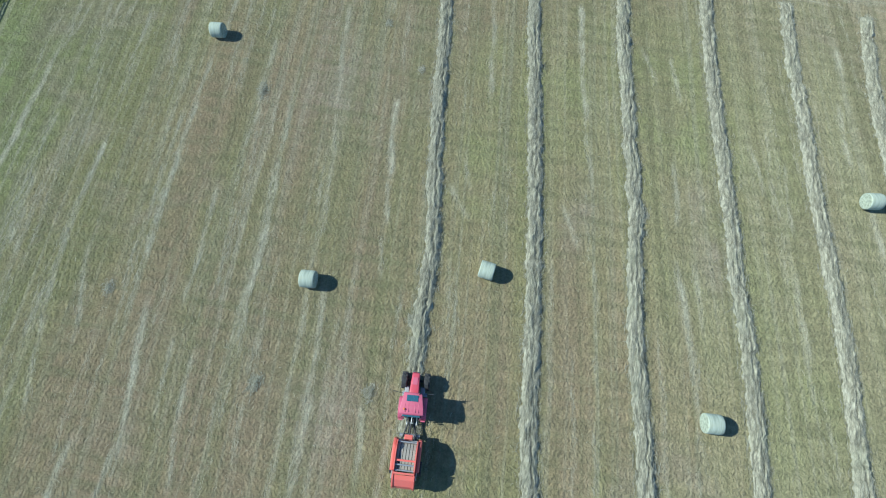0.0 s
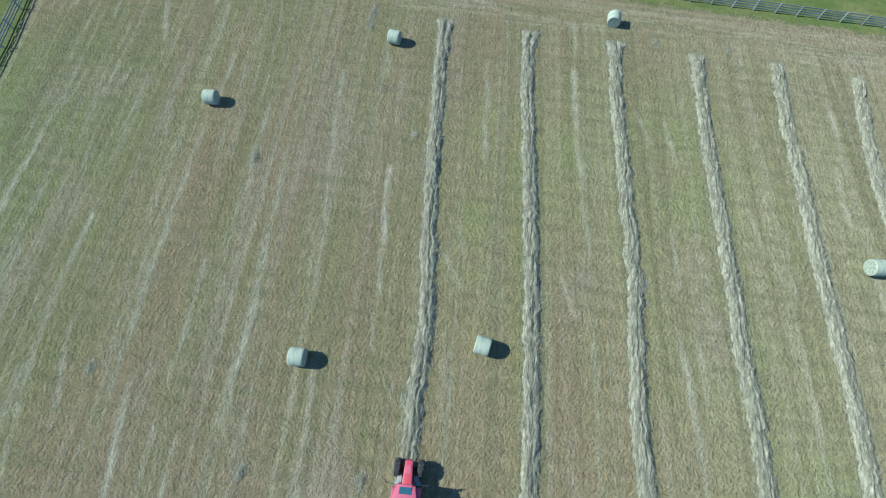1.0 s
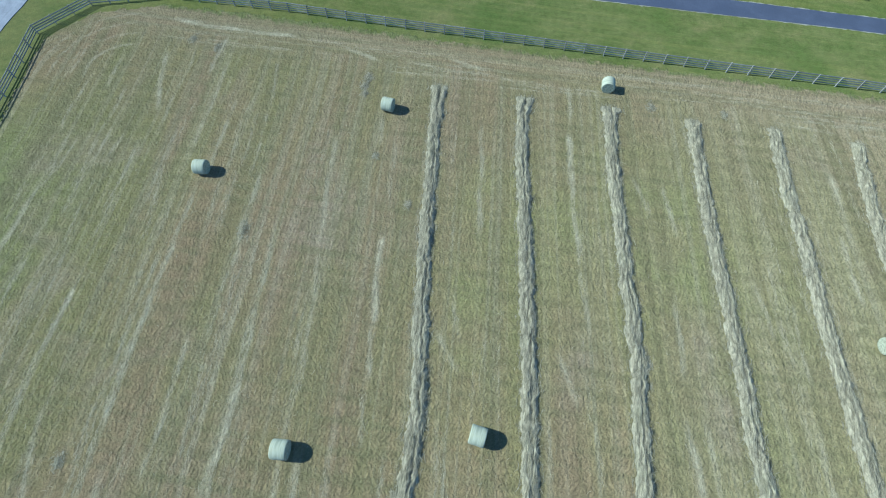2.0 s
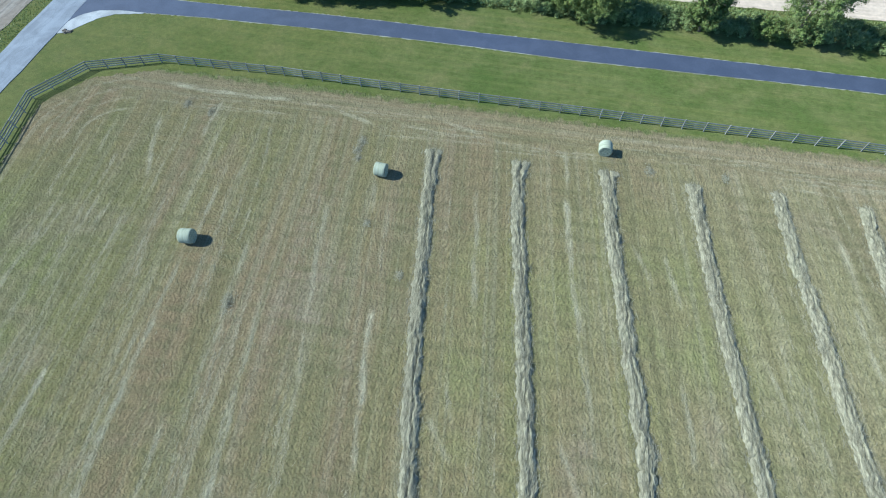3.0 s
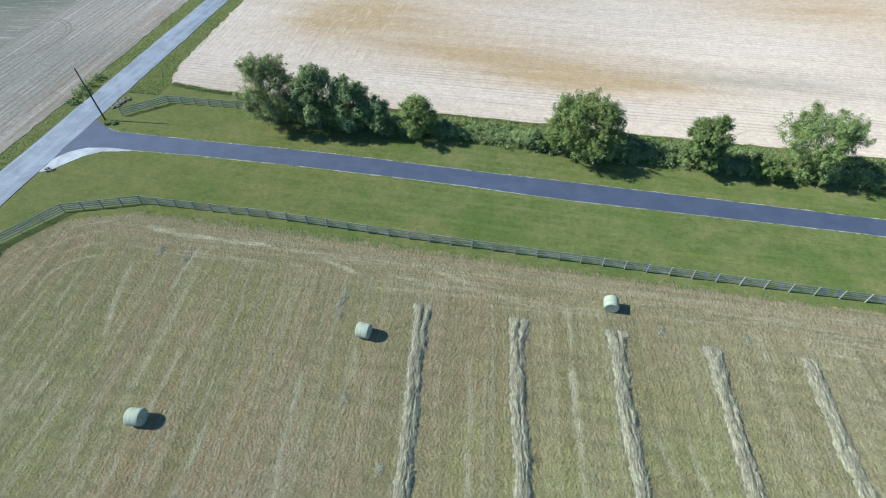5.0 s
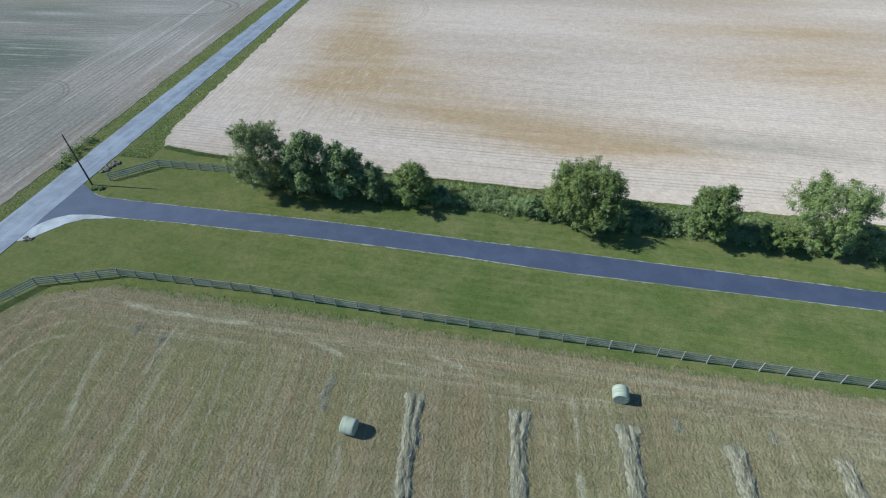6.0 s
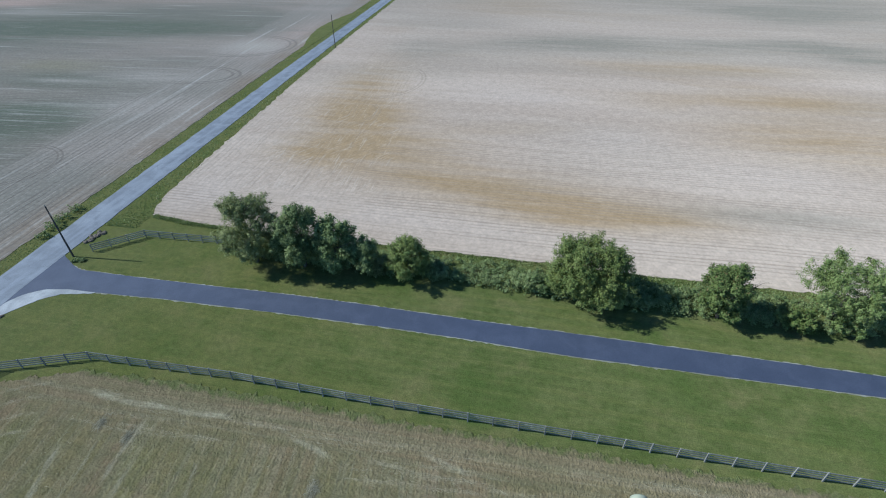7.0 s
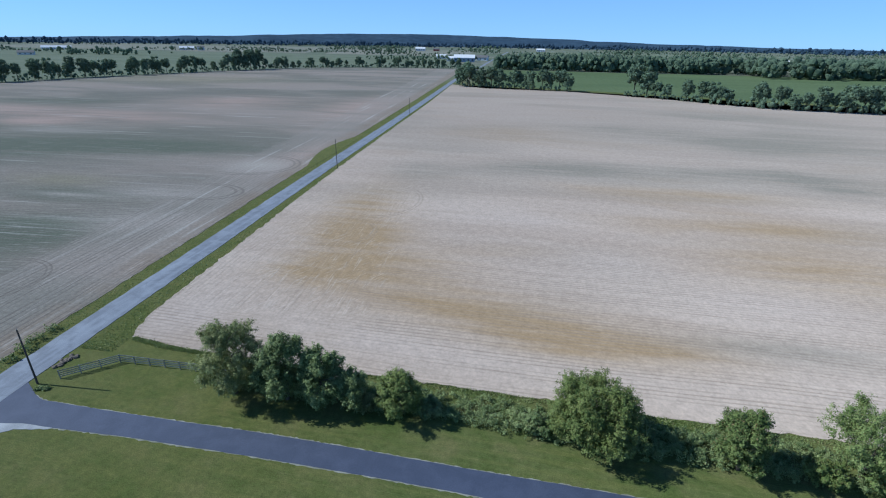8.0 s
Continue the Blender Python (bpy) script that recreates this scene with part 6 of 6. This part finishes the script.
def far_tree_base(seed, label):
    t = thing("far_tree", 0, 0, label=label, category="tree", group="trees of the far hedgerows")
    bm = bmesh.new()
    add_rod(bm, (0, 0, -0.02), (0, 0, 0.45), 0.022, 0.012, 6)
    add_rod(bm, (0, 0, 0.3), (0.12, 0.05, 0.6), 0.012, 0.006, 5)
    add_rod(bm, (0, 0, 0.3), (-0.1, -0.07, 0.62), 0.012, 0.006, 5)
    part("trunk", bm, BARK, t)
    rng = np.random.default_rng(seed)
    lob = np.array(crown_lobes(rng, 1.0, rng.uniform(0.28, 0.36), 0.30 if seed % 2 else 0.12, 11, rng.uniform(0, 0.4)))
    crown = [clump(rng, lob[:, :3], lob[:, 3:] * 0.78, 1)]
    n = 1000
    pick = rng.integers(0, len(lob), n)
    d = rng.normal(size=(n, 3))
    d /= np.linalg.norm(d, axis=1)[:, None]
    p = lob[pick, :3] + d * lob[pick, 3:] * (0.70 + 0.55 * rng.random(n))[:, None]
    merged("crown", crown, leaf_quads(rng, p, d + rng.normal(size=(n, 3)) * 0.7 + (0, 0, 0.3), 0.036), LEAF_FAR_HAZE, t)
    return t


FAR_LABEL = "tall green tree in a far hedgerow"
bases = [far_tree_base(300 + k, FAR_LABEL) for k in range(6)]
frng = np.random.default_rng(310)
FAR_TREES = []
for line, gap, lo, hi in (
        ([(-520, 385), (-488, 525), (-438, 655), (-376, 775)], 9.5, 13, 23),
        ([(-376, 775), (-304, 846), (-200, 886), (-112, 898)], 11, 9, 19),
        ([(430, 404), (249, 424), (192, 434), (159, 449), (130, 477)], 8, 12, 21),
        ([(130, 477), (105, 495)], 8, 12, 16),
        ([(40, 532), (-72, 556)], 9, 14, 22)):
    for p, t in along(line, gap):
        if frng.random() < 0.12:
            continue
        FAR_TREES.append((p.x + frng.normal() * 2.0, p.y + frng.normal() * 2.5 + 2, frng.uniform(lo, hi)))
FAR_TREES += [(94, 506, 29), (104, 501, 27), (-400, 735, 30), (-412, 722, 31), (-395, 750, 29), (-66, 556, 24), (-58, 548, 23), (-47, 546, 21), (-35, 543, 22), (-27, 541, 20), (-62, 566, 25)]
far_poses = []
for x, y, h in FAR_TREES:
    far_poses.append(pose(x, y, 0, 0, 0, frng.uniform(0, 360)) @ Matrix.Diagonal((h * frng.uniform(0.85, 1.2), h * frng.uniform(0.85, 1.2), h, 1)))
for k, m in enumerate(far_poses[6:]):
    copy_thing(bases[k % 6], m)
for ob, m in zip(bases, far_poses):
    ob.matrix_basis = m


def canopy(name, spots, per, label, category, material=LEAF_FAR_HAZE, level=1, loose=110, fat=1.0):
    """Far woods: spots of (x, y, height), each a tree of some knobbly masses and loose leaves, all in one."""
    rng = np.random.default_rng(len(spots))
    s = np.repeat(np.array(spots), per, 0)
    n = len(s)
    h = s[:, 2]
    d = rng.normal(size=(n, 3))
    d /= np.linalg.norm(d, axis=1)[:, None]
    centre = np.column_stack([s[:, 0] + d[:, 0] * h * 0.26, s[:, 1] + d[:, 1] * h * 0.26, h * (0.50 + 0.34 * d[:, 2])])
    r = (h * fat * rng.uniform(0.10, 0.20, n))[:, None] * (1.0, 1.0, 1.1)
    centre[:, 2] = np.maximum(centre[:, 2], r[:, 2] * 0.8)
    pick = rng.integers(0, n, len(spots) * loose)
    e = rng.normal(size=(len(pick), 3))
    e /= np.linalg.norm(e, axis=1)[:, None]
    p = centre[pick] + e * r[pick] * rng.uniform(0.8, 1.6, len(pick))[:, None]
    leaf = leaf_quads(rng, p, e + rng.normal(size=(len(pick), 3)) * 0.7 + (0, 0, 0.3), (h[pick] * 0.036)[:, None])
    return tagged(merged(name, [clump(rng, centre, r, level)], leaf, material), label, category, kind="stuff")


crng = np.random.default_rng(320)
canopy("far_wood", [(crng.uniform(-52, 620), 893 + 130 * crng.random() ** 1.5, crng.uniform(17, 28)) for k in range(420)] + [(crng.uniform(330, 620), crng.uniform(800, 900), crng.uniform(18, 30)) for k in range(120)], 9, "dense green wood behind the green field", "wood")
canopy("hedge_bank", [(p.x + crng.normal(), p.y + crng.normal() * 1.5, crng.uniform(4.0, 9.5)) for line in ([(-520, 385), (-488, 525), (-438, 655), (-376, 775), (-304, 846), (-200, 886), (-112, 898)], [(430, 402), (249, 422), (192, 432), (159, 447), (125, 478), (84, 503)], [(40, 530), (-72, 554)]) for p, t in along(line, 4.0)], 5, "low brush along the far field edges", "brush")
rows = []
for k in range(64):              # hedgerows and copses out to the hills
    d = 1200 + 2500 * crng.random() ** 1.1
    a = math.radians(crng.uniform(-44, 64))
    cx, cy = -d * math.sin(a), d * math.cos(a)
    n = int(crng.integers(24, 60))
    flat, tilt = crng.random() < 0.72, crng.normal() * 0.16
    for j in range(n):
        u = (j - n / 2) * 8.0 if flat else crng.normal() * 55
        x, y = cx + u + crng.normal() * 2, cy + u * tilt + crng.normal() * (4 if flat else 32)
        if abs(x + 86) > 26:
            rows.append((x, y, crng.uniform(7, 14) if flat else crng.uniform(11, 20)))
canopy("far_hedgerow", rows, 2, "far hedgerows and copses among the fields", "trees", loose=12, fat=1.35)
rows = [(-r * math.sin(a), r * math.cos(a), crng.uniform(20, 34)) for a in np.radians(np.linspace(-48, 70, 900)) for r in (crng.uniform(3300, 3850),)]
canopy("distant_tree_belt", rows, 2, "dark wooded belt below the hills, tinted with haze", "trees", RIDGE, loose=4, fat=1.7)


def farm_building(x, y, length, depth, height, yaw, wall, roof, label, rise=0.30):
    h = thing("farm_building", x, y, 0.0, yaw, label, "barn", "far farm buildings")
    bm = bmesh.new()
    hd, top = depth / 2, height + depth * rise
    add_prism(bm, [(-hd, -0.2), (hd, -0.2), (hd, height), (0, top - 0.1), (-hd, height)], -length / 2, length / 2)
    body = part("wall", bm, wall, h)
    bm = bmesh.new()
    over = depth * 0.06
    add_prism(bm, [(-hd - over, height - over * rise * 2), (0, top), (hd + over, height - over * rise * 2), (hd + over, height + 0.35 - over * rise * 2), (0, top + 0.35), (-hd - over, height + 0.35 - over * rise * 2)], -length / 2 - 0.8, length / 2 + 0.8)
    part("roof", bm, roof, h)
    n = max(2, int(length / 9))
    for k in range(n):
        bm = bmesh.new()
        add_box(bm, (-length / 2 + length * (k + 0.5) / n, -hd - 0.05, height * 0.5), (length / n * 0.4, 0.12, height * 0.32))
        part("window", bm, PANE, h)
    bm = bmesh.new()
    add_box(bm, (length * 0.25 / n, -hd - 0.06, height * 0.36), (length / n * 0.35, 0.14, height * 0.72))
    part("door", bm, wall, h)


farm_building(-140, 1185, 46, 20, 9, 5, BLUE_WALL, TIN, "long farm building with blue-grey walls and white roof")
farm_building(-172, 1215, 24, 14, 6, 0, WHITE_WALL, TIN, "small white farm building with a white roof")
farm_building(-222, 1365, 26, 14, 6, 12, WHITE_WALL, TIN, "white barn with a white roof beside trees")
farm_building(-110, 1290, 30, 16, 7, -8, WHITE_WALL, SHINGLE, "white farmhouse with a grey roof")
farm_building(-470, 2300, 42, 20, 9, 8, WHITE_WALL, TIN, "white barn far off in a tan field")
farm_building(-395, 2280, 24, 18, 8, 0, RED_WALL, SHINGLE, "small red barn far off beside trees")
farm_building(-1480, 1480, 78, 18, 6, 40, WHITE_WALL, TIN, "long low white barn far off")
farm_building(-1130, 1056, 30, 14, 5, 35, WHITE_WALL, SHINGLE, "low white building far off beside trees")
farm_building(-1180, 1700, 46, 16, 7, 30, WHITE_WALL, TIN, "white farm building with a white roof far off")
farm_building(-1120, 1690, 22, 14, 10, 30, WHITE_WALL, SHINGLE, "white farmhouse with a grey roof far off")
farm_building(60, 2600, 40, 18, 8, -5, WHITE_WALL, TIN, "white barn far beyond the wood")
farm_building(572, 1315, 20, 14, 8, -20, WHITE_WALL, TIN, "small white house among far trees")
